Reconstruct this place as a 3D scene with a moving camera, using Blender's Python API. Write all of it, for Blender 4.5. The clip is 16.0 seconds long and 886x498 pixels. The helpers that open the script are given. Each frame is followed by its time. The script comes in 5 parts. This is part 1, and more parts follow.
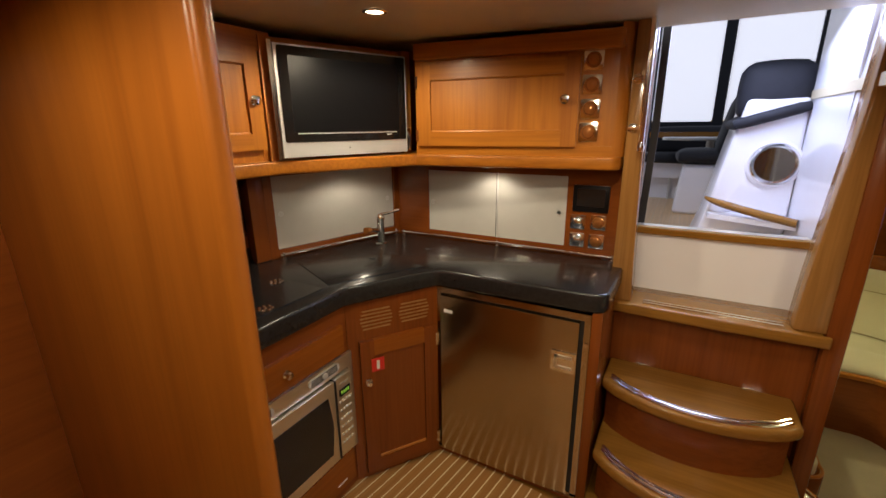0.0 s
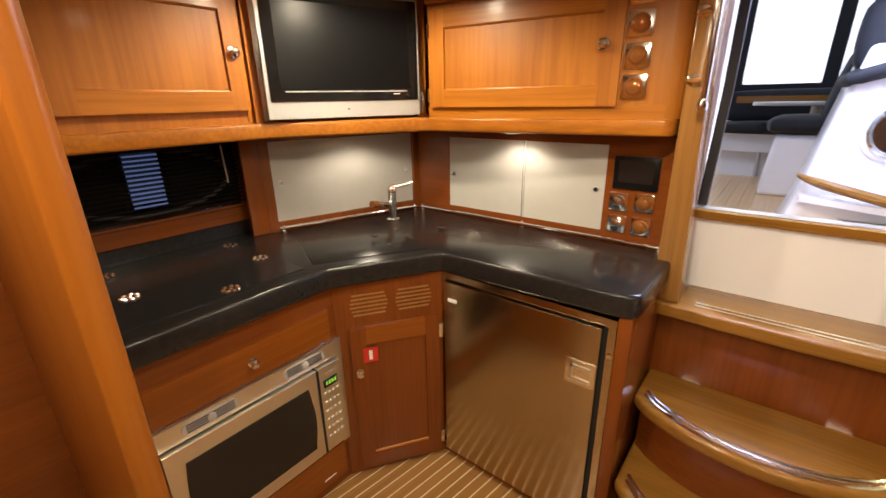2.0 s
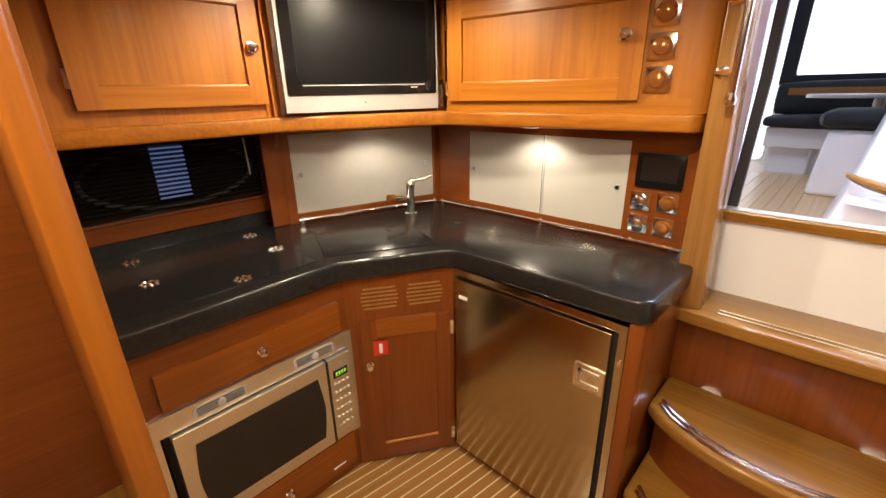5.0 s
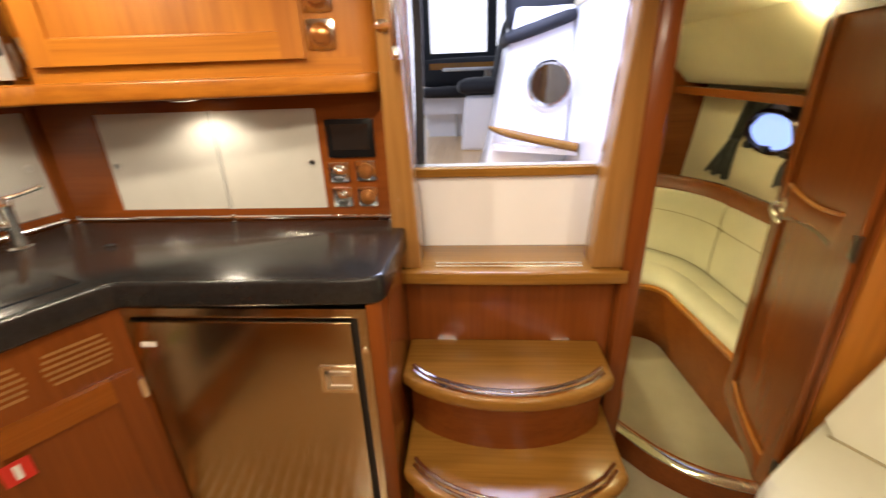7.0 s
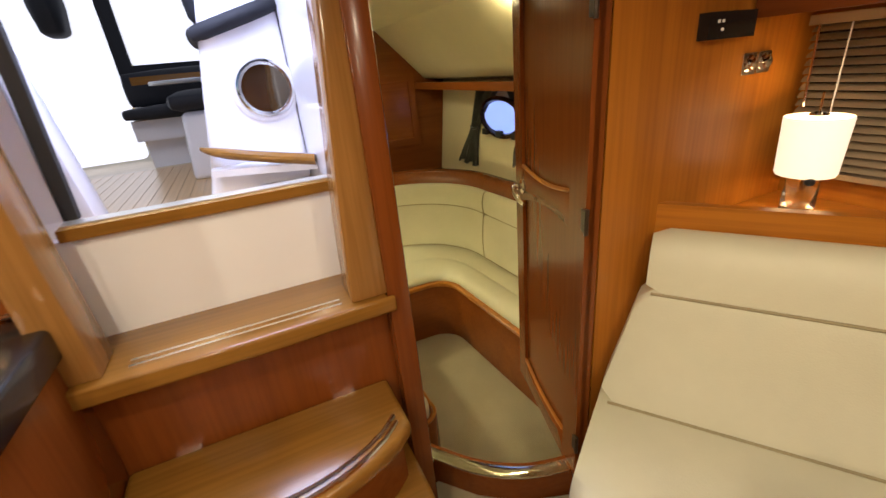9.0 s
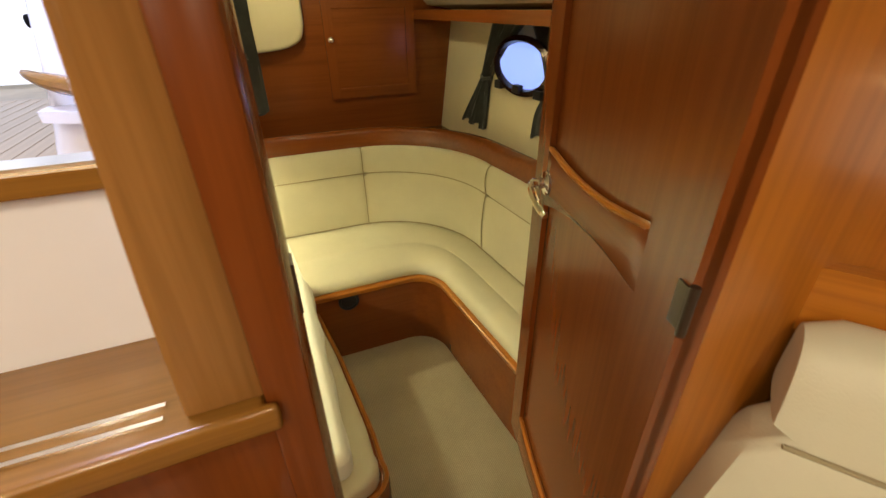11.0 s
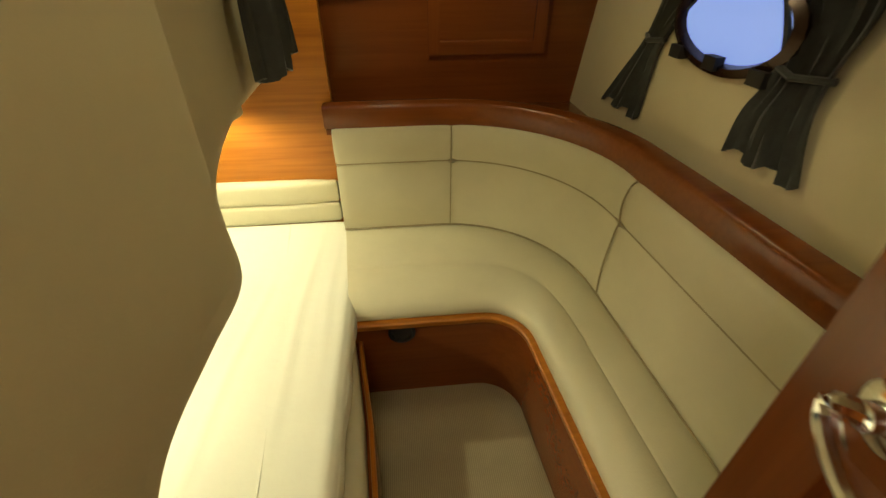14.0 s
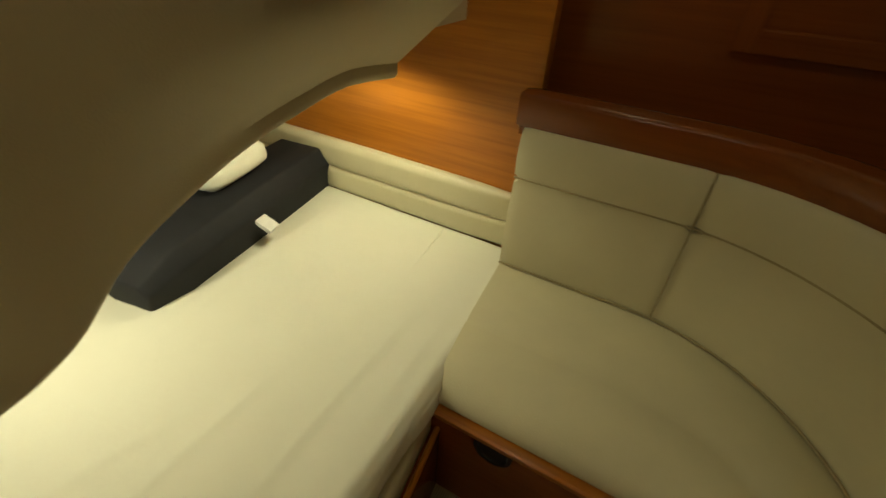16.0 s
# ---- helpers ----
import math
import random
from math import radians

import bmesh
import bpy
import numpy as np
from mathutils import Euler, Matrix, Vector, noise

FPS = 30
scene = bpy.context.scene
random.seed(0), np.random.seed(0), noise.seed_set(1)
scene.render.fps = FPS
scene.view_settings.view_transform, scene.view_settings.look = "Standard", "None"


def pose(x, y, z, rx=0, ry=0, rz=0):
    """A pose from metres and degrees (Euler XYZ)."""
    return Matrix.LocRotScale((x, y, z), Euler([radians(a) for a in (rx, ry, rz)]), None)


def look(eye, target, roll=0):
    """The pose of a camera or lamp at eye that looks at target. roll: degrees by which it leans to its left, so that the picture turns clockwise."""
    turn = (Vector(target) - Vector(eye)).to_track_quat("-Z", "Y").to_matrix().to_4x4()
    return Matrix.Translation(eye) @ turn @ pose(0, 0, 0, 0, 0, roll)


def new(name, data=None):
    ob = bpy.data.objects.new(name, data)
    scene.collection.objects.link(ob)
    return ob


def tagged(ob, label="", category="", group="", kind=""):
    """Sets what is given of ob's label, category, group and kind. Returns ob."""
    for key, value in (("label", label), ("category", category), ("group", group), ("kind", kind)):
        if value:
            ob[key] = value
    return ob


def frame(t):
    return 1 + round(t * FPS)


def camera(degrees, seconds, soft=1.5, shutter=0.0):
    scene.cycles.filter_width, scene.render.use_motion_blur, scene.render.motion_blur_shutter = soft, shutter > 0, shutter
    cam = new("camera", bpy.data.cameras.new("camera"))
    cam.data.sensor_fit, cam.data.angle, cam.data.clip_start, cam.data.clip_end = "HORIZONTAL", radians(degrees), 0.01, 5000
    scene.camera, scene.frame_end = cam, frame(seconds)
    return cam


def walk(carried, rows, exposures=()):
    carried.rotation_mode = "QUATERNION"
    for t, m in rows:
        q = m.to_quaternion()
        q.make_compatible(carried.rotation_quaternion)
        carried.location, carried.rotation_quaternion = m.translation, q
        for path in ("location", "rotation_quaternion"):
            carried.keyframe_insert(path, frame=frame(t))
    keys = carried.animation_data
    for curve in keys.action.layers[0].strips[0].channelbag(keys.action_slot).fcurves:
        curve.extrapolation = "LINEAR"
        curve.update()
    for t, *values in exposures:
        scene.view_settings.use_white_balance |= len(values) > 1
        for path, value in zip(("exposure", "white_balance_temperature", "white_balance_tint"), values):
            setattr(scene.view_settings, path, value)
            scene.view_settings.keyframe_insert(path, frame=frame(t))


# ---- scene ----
cam = camera(92.3, 16.0, 1.5, 0.4)
PATH = [
    (0, (0.88, -1.515, 1.537), (-0.06, 0.16, 0.98), -0.6),
    (0.5, (0.963, -1.386, 1.519), (-0.076, 0.204, 0.892), -0.5),
    (1, (0.975, -1.297, 1.503), (-0.096, 0.259, 0.847), -0.9),
    (1.5, (0.945, -1.227, 1.488), (-0.122, 0.334, 0.837), -2.1),
    (2, (0.942, -1.172, 1.48), (-0.235, 0.302, 0.814), -1.0),
    (2.5, (0.948, -1.126, 1.48), (-0.304, 0.305, 0.858), 0.3),
    (3, (0.949, -1.098, 1.471), (-0.356, 0.287, 0.854), 0.1),
    (5.3, (0.997, -1.1, 1.487), (-0.293, 0.253, 0.777), -1.3),
    (5.5, (0.947, -1.101, 1.457), (-0.305, 0.277, 0.726), -0.6),
    (6, (0.894, -1.005, 1.438), (-0.081, 0.557, 0.657), -0.8),
    (6.5, (0.889, -0.941, 1.416), (0.303, 0.808, 0.643), -1.7),
    (7, (0.928, -0.912, 1.406), (0.782, 0.926, 0.632), -2.1),
    (7.5, (1.005, -0.927, 1.391), (1.332, 0.902, 0.65), -2.7),
    (8, (1.042, -0.924, 1.372), (1.669, 0.821, 0.622), -2.3),
    (8.5, (1.075, -0.826, 1.354), (1.758, 0.878, 0.562), -3.7),
    (9, (1.157, -0.643, 1.358), (1.87, 1.047, 0.561), -5.7),
    (9.2, (1.178, -0.585, 1.349), (1.935, 1.078, 0.535), -5.0),
    (11.3, (1.524, -0.047, 1.263), (2.149, 1.563, 0.255), 0.0),
    (11.5, (1.546, -0.001, 1.261), (2.135, 1.61, 0.232), -0.3),
    (12, (1.583, 0.133, 1.23), (2.183, 1.662, 0.089), -0.1),
    (12.5, (1.649, 0.239, 1.215), (2.15, 1.798, 0.068), -2.2),
    (13, (1.706, 0.336, 1.219), (2.047, 1.962, 0.107), -1.0),
    (13.5, (1.719, 0.39, 1.21), (1.933, 2.034, 0.091), -0.6),
    (14, (1.709, 0.487, 1.181), (1.888, 2.114, 0.032), 0.1),
    (14.5, (1.749, 0.66, 1.122), (1.79, 2.255, -0.082), 1.8),
    (15, (1.755, 0.839, 1.07), (1.39, 2.389, -0.14), 2.5),
    (15.5, (1.768, 0.942, 1.064), (1.26, 2.445, -0.154), 0.5),
    (16, (1.796, 1.06, 1.025), (1.052, 2.477, -0.174), 3.3),
]
walk(cam, [(t, look(eye, target, roll)) for t, eye, target, roll in PATH], [(0, -0.48), (1.0, -0.12), (3.0, 0.36), (6.5, 0.4), (8.0, 0.3), (9.2, 0.0), (11.3, 0.05), (12.2, 0.08), (13.5, -0.38), (14.5, -0.75), (16.0, -1.65)])

# ---------------- world, large lights ----------------
world = bpy.data.worlds.new("sky")
scene.world = world
world.use_nodes = True
wn = world.node_tree.nodes
sky = wn.new("ShaderNodeTexSky")
sky.sky_type, sky.sun_disc = "NISHITA", False
sky.sun_elevation, sky.sun_rotation = radians(40), radians(20)
world.node_tree.links.new(sky.outputs[0], wn["Background"].inputs[0])
wn["Background"].inputs[1].default_value = 0.08
SUN = bpy.data.lights.new("sun", "SUN")
SUN.energy, SUN.angle, SUN.color = 0.85, radians(20), (0.94, 0.91, 1.0)
new("sun", SUN).matrix_world = look((-1.0, -1.8, 6), (1.0, 1.2, 1.0))


def lamp_point(name, place, watts, colour, size=0.03, spot=0, target=None):
    lt = bpy.data.lights.new(name, "SPOT" if spot else "POINT")
    lt.energy, lt.color, lt.shadow_soft_size = watts, colour, size
    if spot:
        lt.spot_size, lt.spot_blend = radians(spot), 0.45
    new(name, lt).matrix_world = look(place, target or (place[0] + 0.001, place[1], place[2] - 1))


WARM = (1.0, 0.84, 0.6)
# Only the first is a known ceiling light; the others are added fill.
for px, py in ((-0.08, -0.25), (0.75, -0.45), (0.55, -1.45), (1.65, -1.0), (1.5, -1.9), (0.0, -1.6)):
    lamp_point("downlight_and_fill_lamp", (px, py, 1.875), 21 if px == 1.65 else 27, WARM, 0.03, 170)
lamp_point("berth_lamp", (1.0, 2.0, 0.80), 30, (1.0, 0.93, 0.56), 0.03, 165, (0.95, 1.75, 0))
lamp_point("berth_lamp", (0.75, 1.15, 0.66), 28, (1.0, 0.94, 0.6), 0.03, 165)
lamp_point("cabin_lamp_and_fill", (2.10, 0.86, 1.565), 5, (1.0, 0.9, 0.48), 0.04)
# Added fill that brightens the hull side; no such ceiling lamp is known.
lamp_point("cabin_lamp_and_fill", (1.64, 1.88, 1.575), 10, (1.0, 0.9, 0.48), 0.04, 170)
# Added fill above the companionway, standing in for daylight; no hatch is modelled.
AREA = bpy.data.lights.new("companionway_fill", "AREA")
AREA.shape, AREA.size, AREA.size_y, AREA.energy, AREA.color = "RECTANGLE", 0.55, 0.5, 22, (0.60, 0.67, 1.0)
new("companionway_fill", AREA).matrix_world = look((1.03, 0.85, 1.98), (1.03, 0.45, 0.9))
lamp_point("shelf_lamp", (-0.47, 0.08, 1.33), 2.6, (1.0, 0.86, 0.66), 0.02, 150)
lamp_point("shelf_lamp", (0.08, 0.36, 1.325), 2.6, (1.0, 0.86, 0.66), 0.02, 150)


# ---------------- materials ----------------
def mat_new(name):
    m = bpy.data.materials.new(name)
    m.use_nodes = True
    nt = m.node_tree
    return m, nt, nt.nodes["Principled BSDF"]


def coords(nt, scale):
    tc, mp = nt.nodes.new("ShaderNodeTexCoord"), nt.nodes.new("ShaderNodeMapping")
    nt.links.new(tc.outputs["Object"], mp.inputs[0])
    mp.inputs["Scale"].default_value = scale
    return mp.outputs[0]


def noise_tex(nt, vec, scale, detail=4, rough=0.55, distort=0.0):
    n = nt.nodes.new("ShaderNodeTexNoise")
    nt.links.new(vec, n.inputs["Vector"])
    n.inputs["Scale"].default_value, n.inputs["Detail"].default_value = scale, detail
    n.inputs["Roughness"].default_value, n.inputs["Distortion"].default_value = rough, distort
    return n.outputs["Fac"]


def ramp(nt, fac, stops):
    r = nt.nodes.new("ShaderNodeValToRGB")
    nt.links.new(fac, r.inputs[0])
    while len(r.color_ramp.elements) < len(stops):
        r.color_ramp.elements.new(0.5)
    for e, (p, c) in zip(r.color_ramp.elements, stops):
        e.position, e.color = p, (*c, 1)
    return r.outputs[0]


def mix(nt, fac, a, b, mode="MIX"):
    n = nt.nodes.new("ShaderNodeMix")
    n.data_type, n.blend_type = "RGBA", mode
    if isinstance(fac, float):
        n.inputs[0].default_value = fac
    else:
        nt.links.new(fac, n.inputs[0])
    nt.links.new(a, n.inputs[6]), nt.links.new(b, n.inputs[7])
    return n.outputs[2]


def bump(nt, bsdf, height, strength, dist=0.002):
    b = nt.nodes.new("ShaderNodeBump")
    b.inputs["Strength"].default_value, b.inputs["Distance"].default_value = strength, dist
    nt.links.new(height, b.inputs["Height"])
    nt.links.new(b.outputs[0], bsdf.inputs["Normal"])


def wood(name, axis, dark, light, rough=0.26, grain=1.0, coat=0.4, fine_mix=0.24):
    """Varnished timber with its grain along one axis of the object."""
    m, nt, bs = mat_new(name)
    sc = [9.0 * grain] * 3
    sc["xyz".index(axis)] = 0.55
    fine = [70.0 * grain] * 3
    fine["xyz".index(axis)] = 2.2
    v, vf = coords(nt, sc), coords(nt, fine)
    rnd = nt.nodes.new("ShaderNodeObjectInfo")
    add = nt.nodes.new("ShaderNodeVectorMath")
    add.operation = "ADD"
    nt.links.new(v, add.inputs[0])
    mul = nt.nodes.new("ShaderNodeMath")
    mul.operation = "MULTIPLY"
    mul.inputs[1].default_value = 37.0
    nt.links.new(rnd.outputs["Random"], mul.inputs[0])
    nt.links.new(mul.outputs[0], add.inputs[1])
    broad = noise_tex(nt, add.outputs[0], 1.0, 3, 0.5, 0.6)
    thin = noise_tex(nt, vf, 1.0, 3, 0.6)
    mid = tuple((a + b) / 2 for a, b in zip(dark, light))
    c1 = ramp(nt, broad, ((0.25, tuple(0.6 * a + 0.4 * b for a, b in zip(dark, mid))), (0.5, mid), (0.78, tuple(0.6 * a + 0.4 * b for a, b in zip(light, mid)))))
    c2 = ramp(nt, thin, ((0.35, tuple(c * 0.62 for c in dark)), (0.6, light)))
    nt.links.new(mix(nt, fine_mix, c1, c2), bs.inputs["Base Color"])
    bs.inputs["Roughness"].default_value = rough
    bs.inputs["Coat Weight"].default_value, bs.inputs["Coat Roughness"].default_value = coat * 0.6, 0.12
    bs.inputs["Specular IOR Level"].default_value = 0.35
    bump(nt, bs, thin, 0.08, 0.001)
    return m


def plain(name, colour, rough=0.5, metal=0.0, vary=0.12, scale=6.0, bumps=0.0, bscale=200.0, coat=0.0, sheen=0.0):
    m, nt, bs = mat_new(name)
    v = coords(nt, (1, 1, 1))
    n1 = noise_tex(nt, v, scale, 5, 0.6)
    n2 = noise_tex(nt, v, bscale, 2, 0.5)
    lo = tuple(max(0, c * (1 - vary)) for c in colour)
    hi = tuple(min(1, c * (1 + vary)) for c in colour)
    nt.links.new(ramp(nt, n1, ((0.3, lo), (0.7, hi))), bs.inputs["Base Color"])
    bs.inputs["Roughness"].default_value, bs.inputs["Metallic"].default_value = rough, metal
    bs.inputs["Coat Weight"].default_value = coat
    bs.inputs["Sheen Weight"].default_value = sheen
    if bumps:
        bump(nt, bs, n2, bumps, 0.0015)
    return m


def emitter(name, colour, strength):
    m, nt, bs = mat_new(name)
    bs.inputs["Base Color"].default_value = (*colour, 1)
    bs.inputs["Emission Color"].default_value = (*colour, 1)
    bs.inputs["Emission Strength"].default_value = strength
    return m


def glass(name, tint=(0.9, 0.95, 1.0), rough=0.02):
    m, nt, bs = mat_new(name)
    bs.inputs["Base Color"].default_value = (*tint, 1)
    bs.inputs["Transmission Weight"].default_value, bs.inputs["Roughness"].default_value = 1.0, rough
    return m


def brushed(name, colour, rough, axis, strength=0.15):
    m, nt, bs = mat_new(name)
    sc = [4.0, 4.0, 4.0]
    for i in range(3):
        if i != "xyz".index(axis):
            sc[i] = 260.0
    n1 = noise_tex(nt, coords(nt, sc), 1.0, 3, 0.6)
    n2 = noise_tex(nt, coords(nt, (1, 1, 1)), 5.0, 4, 0.6)
    nt.links.new(ramp(nt, n2, ((0.3, tuple(c * 0.88 for c in colour)), (0.7, colour))), bs.inputs["Base Color"])
    bs.inputs["Metallic"].default_value, bs.inputs["Roughness"].default_value = 1.0, rough
    bump(nt, bs, n1, strength, 0.0006)
    return m


CH_D, CH_L = (0.26, 0.075, 0.007), (0.53, 0.197, 0.020)
WX = wood("cherry_x", "x", CH_D, CH_L, 0.34, coat=0.25)
WY = wood("cherry_y", "y", CH_D, CH_L, 0.34, coat=0.25)
WZ = wood("cherry_z", "z", CH_D, CH_L, 0.42, coat=0.18, fine_mix=0.17)
DEEPX = wood("deep_cherry_x", "x", (0.18, 0.046, 0.005), (0.34, 0.10, 0.011), 0.26, fine_mix=0.15)
DEEPZ = wood("deep_cherry_z", "z", (0.19, 0.052, 0.006), (0.36, 0.115, 0.013), 0.3, coat=0.3, fine_mix=0.12)
RED_D, RED_L = (0.14, 0.034, 0.006), (0.235, 0.063, 0.011)
RX = wood("mahogany_x", "x", RED_D, RED_L, fine_mix=0.18)
RY = wood("mahogany_y", "y", RED_D, RED_L, fine_mix=0.18)
RZ = wood("mahogany_z", "z", RED_D, RED_L, fine_mix=0.18)
OAKX = wood("teak_x", "x", (0.185, 0.080, 0.012), (0.31, 0.145, 0.028), 0.24, 1.0, 0.35)
OAKZ = wood("teak_z", "z", (0.22, 0.1, 0.024), (0.37, 0.18, 0.054), 0.2, 1.0, 0.5)
PLANK = wood("teak_plank", "y", (0.22, 0.105, 0.03), (0.40, 0.2, 0.065), 0.24, 1.6, 0.4)
HOLLY = wood("holly_strip", "y", (0.62, 0.5, 0.3), (0.75, 0.62, 0.4), 0.3, 1.0, 0.3)
STEEL = brushed("brushed_steel", (0.55, 0.48, 0.36), 0.17, "x", 0.1)
STEEL_LT = brushed("satin_steel", (0.78, 0.73, 0.61), 0.3, "x", 0.1)
STEEL_LT.node_tree.nodes["Principled BSDF"].inputs["Metallic"].default_value = 0.88
CHROME = plain("chrome", (0.86, 0.85, 0.83), 0.12, 1.0, 0.03)
SILVER = plain("silver_plastic", (0.58, 0.58, 0.57), 0.35, 0.3, 0.04)
BLACKTOP = plain("black_solid_surface", (0.016, 0.016, 0.017), 0.24, 0.0, 0.25, 60.0, 0.05, 300.0, 0.12)
BLACKGLOSS = plain("black_gloss", (0.012, 0.012, 0.013), 0.12, 0.0, 0.1)
SCREEN = plain("dark_screen", (0.006, 0.006, 0.007), 0.3, 0.0, 0.1)
BLACKRUB = plain("black_rubber", (0.012, 0.012, 0.013), 0.6)
GREYPANEL = plain("grey_fabric_panel", (0.47, 0.46, 0.43), 0.7, 0.0, 0.06, 4.0, 0.15, 400.0)


def hide(name, colour):
    """Soft upholstery leather: pebbled grain over slack, gently wrinkled padding."""
    m = plain(name, colour, 0.5, 0.0, 0.06, 3.0, 0.35, 260.0, 0.0, 0.1)
    nt, bs = m.node_tree, m.node_tree.nodes["Principled BSDF"]
    fine = bs.inputs["Normal"].links[0].from_socket
    slack = nt.nodes.new("ShaderNodeBump")
    slack.inputs["Strength"].default_value, slack.inputs["Distance"].default_value = 0.2, 0.008
    nt.links.new(noise_tex(nt, coords(nt, (1, 1, 1)), 8.0, 2, 0.5, 0.3), slack.inputs["Height"])
    nt.links.new(fine, slack.inputs["Normal"])
    nt.links.new(slack.outputs[0], bs.inputs["Normal"])
    worn = noise_tex(nt, coords(nt, (1, 1, 1)), 40.0, 3, 0.6)
    nt.links.new(ramp(nt, worn, ((0.3, (0.42, 0.42, 0.42)), (0.7, (0.58, 0.58, 0.58)))), bs.inputs["Roughness"])
    return m


LEATHER = hide("cream_leather", (0.58, 0.54, 0.375))
LEATHER2 = hide("pale_leather", (0.60, 0.58, 0.43))
# Darker than the leather: shade in the seam grooves is put into this colour.
SEAM = plain("seam_groove_shade", (0.33, 0.28, 0.165), 0.8)
SHEET = plain("white_sheet", (0.79, 0.785, 0.68), 0.8, 0.0, 0.04, 2.0, 0.3, 30.0, 0.0, 0.2)
LINER = plain("beige_liner", (0.56, 0.49, 0.33), 0.62, 0.0, 0.05, 2.5, 0.25, 350.0)
HULLPAINT = plain("cream_wall_vinyl", (0.62, 0.55, 0.37), 0.6, 0.0, 0.05, 2.5, 0.2, 300.0)
CARPET = plain("beige_carpet", (0.36, 0.31, 0.2), 0.95, 0.0, 0.14, 5.0, 0.9, 420.0, 0.0, 0.2)
def ribbed(name, colour):
    m = plain(name, colour, 0.95, 0.0, 0.14, 5.0, 0.9, 420.0, 0.0, 0.2)
    nt, bs = m.node_tree, m.node_tree.nodes["Principled BSDF"]
    w = nt.nodes.new("ShaderNodeTexWave")
    w.wave_type, w.bands_direction = "BANDS", "X"
    w.inputs["Scale"].default_value, w.inputs["Distortion"].default_value, w.inputs["Detail"].default_value = 45.0, 1.5, 2.0
    nt.links.new(coords(nt, (1, 1, 1)), w.inputs["Vector"])
    old = bs.inputs["Base Color"].links[0].from_socket
    nt.links.new(mix(nt, 0.45, old, ramp(nt, w.outputs["Fac"], ((0.2, tuple(c * 0.55 for c in colour)), (0.8, tuple(c * 1.15 for c in colour))))), bs.inputs["Base Color"])
    return m


CARPET_RIB = ribbed("ribbed_beige_carpet", (0.43, 0.37, 0.235))
GEL = plain("white_gelcoat", (0.80, 0.80, 0.84), 0.18, 0.0, 0.03, 2.0)
NAVY = plain("navy_canvas", (0.009, 0.010, 0.015), 0.75, 0.0, 0.2, 20.0, 0.3, 400.0)
CURTAIN = plain("charcoal_curtain", (0.035, 0.037, 0.035), 0.9, 0.0, 0.25, 25.0, 0.4, 300.0, 0.0, 0.3)
CEILING = plain("ceiling_vinyl", (0.58, 0.5, 0.34), 0.35, 0.0, 0.04)
BLIND = plain("bronze_blind_slat", (0.36, 0.27, 0.17), 0.35, 0.2, 0.1)
BLIND_DK = plain("dark_blind_slat", (0.045, 0.04, 0.034), 0.25, 0.5, 0.1)
REDLABEL = plain("red_label", (0.6, 0.03, 0.02), 0.4)
WHITEINK = plain("white_ink", (0.8, 0.8, 0.78), 0.5)
GREYINK = plain("grey_ink", (0.35, 0.34, 0.32), 0.5)
GREENLED = emitter("green_display", (0.35, 0.9, 0.1), 0.1)
SHADEGLOW = emitter("lamp_shade_glow", (1.0, 0.86, 0.64), 0.95)
BULB = emitter("downlight_bulb", (1.0, 0.85, 0.6), 14.0)
SKYGLOW = emitter("daylight_glow", (0.86, 0.88, 1.0), 1.05)
PORTSKY = emitter("blue_daylight", (0.28, 0.42, 0.95), 1.0)
GLASS = glass("clear_glass")
BRONZE = plain("dark_bronze", (0.08, 0.06, 0.045), 0.35, 0.7)
for dim_mat, gloss in ((SCREEN, 0.2), (BLACKTOP, 0.38)):
    dim_mat.node_tree.nodes["Principled BSDF"].inputs["Specular IOR Level"].default_value = gloss
AMBER = plain("amber_knob", (0.42, 0.17, 0.05), 0.1, 0.6, 0.1)


# ---------------- mesh helpers ----------------
def bm_new():
    return bmesh.new()


def box(bm, x0, x1, y0, y1, z0, z1):
    v = [bm.verts.new(p) for p in ((x0, y0, z0), (x1, y0, z0), (x1, y1, z0), (x0, y1, z0), (x0, y0, z1), (x1, y0, z1), (x1, y1, z1), (x0, y1, z1))]
    for f in ((3, 2, 1, 0), (4, 5, 6, 7), (0, 1, 5, 4), (1, 2, 6, 5), (2, 3, 7, 6), (3, 0, 4, 7)):
        bm.faces.new([v[i] for i in f])
    return bm


def boxed(*a):
    return box(bm_new(), *a)


def prism(bm, pts, z0, z1, axis="z"):
    """A polygon pushed along an axis; for x its points are (y, z), for y (x, z)."""
    def at(p, h):
        return {"z": (p[0], p[1], h), "x": (h, p[0], p[1]), "y": (p[0], h, p[1])}[axis]
    lo, hi = [bm.verts.new(at(p, z0)) for p in pts], [bm.verts.new(at(p, z1)) for p in pts]
    n = len(pts)
    bm.faces.new(lo[::-1]), bm.faces.new(hi)
    for i in range(n):
        bm.faces.new((lo[i], lo[(i + 1) % n], hi[(i + 1) % n], hi[i]))
    bmesh.ops.recalc_face_normals(bm, faces=bm.faces[:])
    return bm


def loft(bm, rings, closed=True, caps=True):
    vs = [[bm.verts.new(p) for p in r] for r in rings]
    n = len(rings[0])
    for a, b in zip(vs, vs[1:]):
        for i in range(n if closed else n - 1):
            bm.faces.new((a[i], a[(i + 1) % n], b[(i + 1) % n], b[i]))
    if caps and closed:
        bm.faces.new(vs[0][::-1]), bm.faces.new(vs[-1])
    bmesh.ops.recalc_face_normals(bm, faces=bm.faces[:])
    return bm


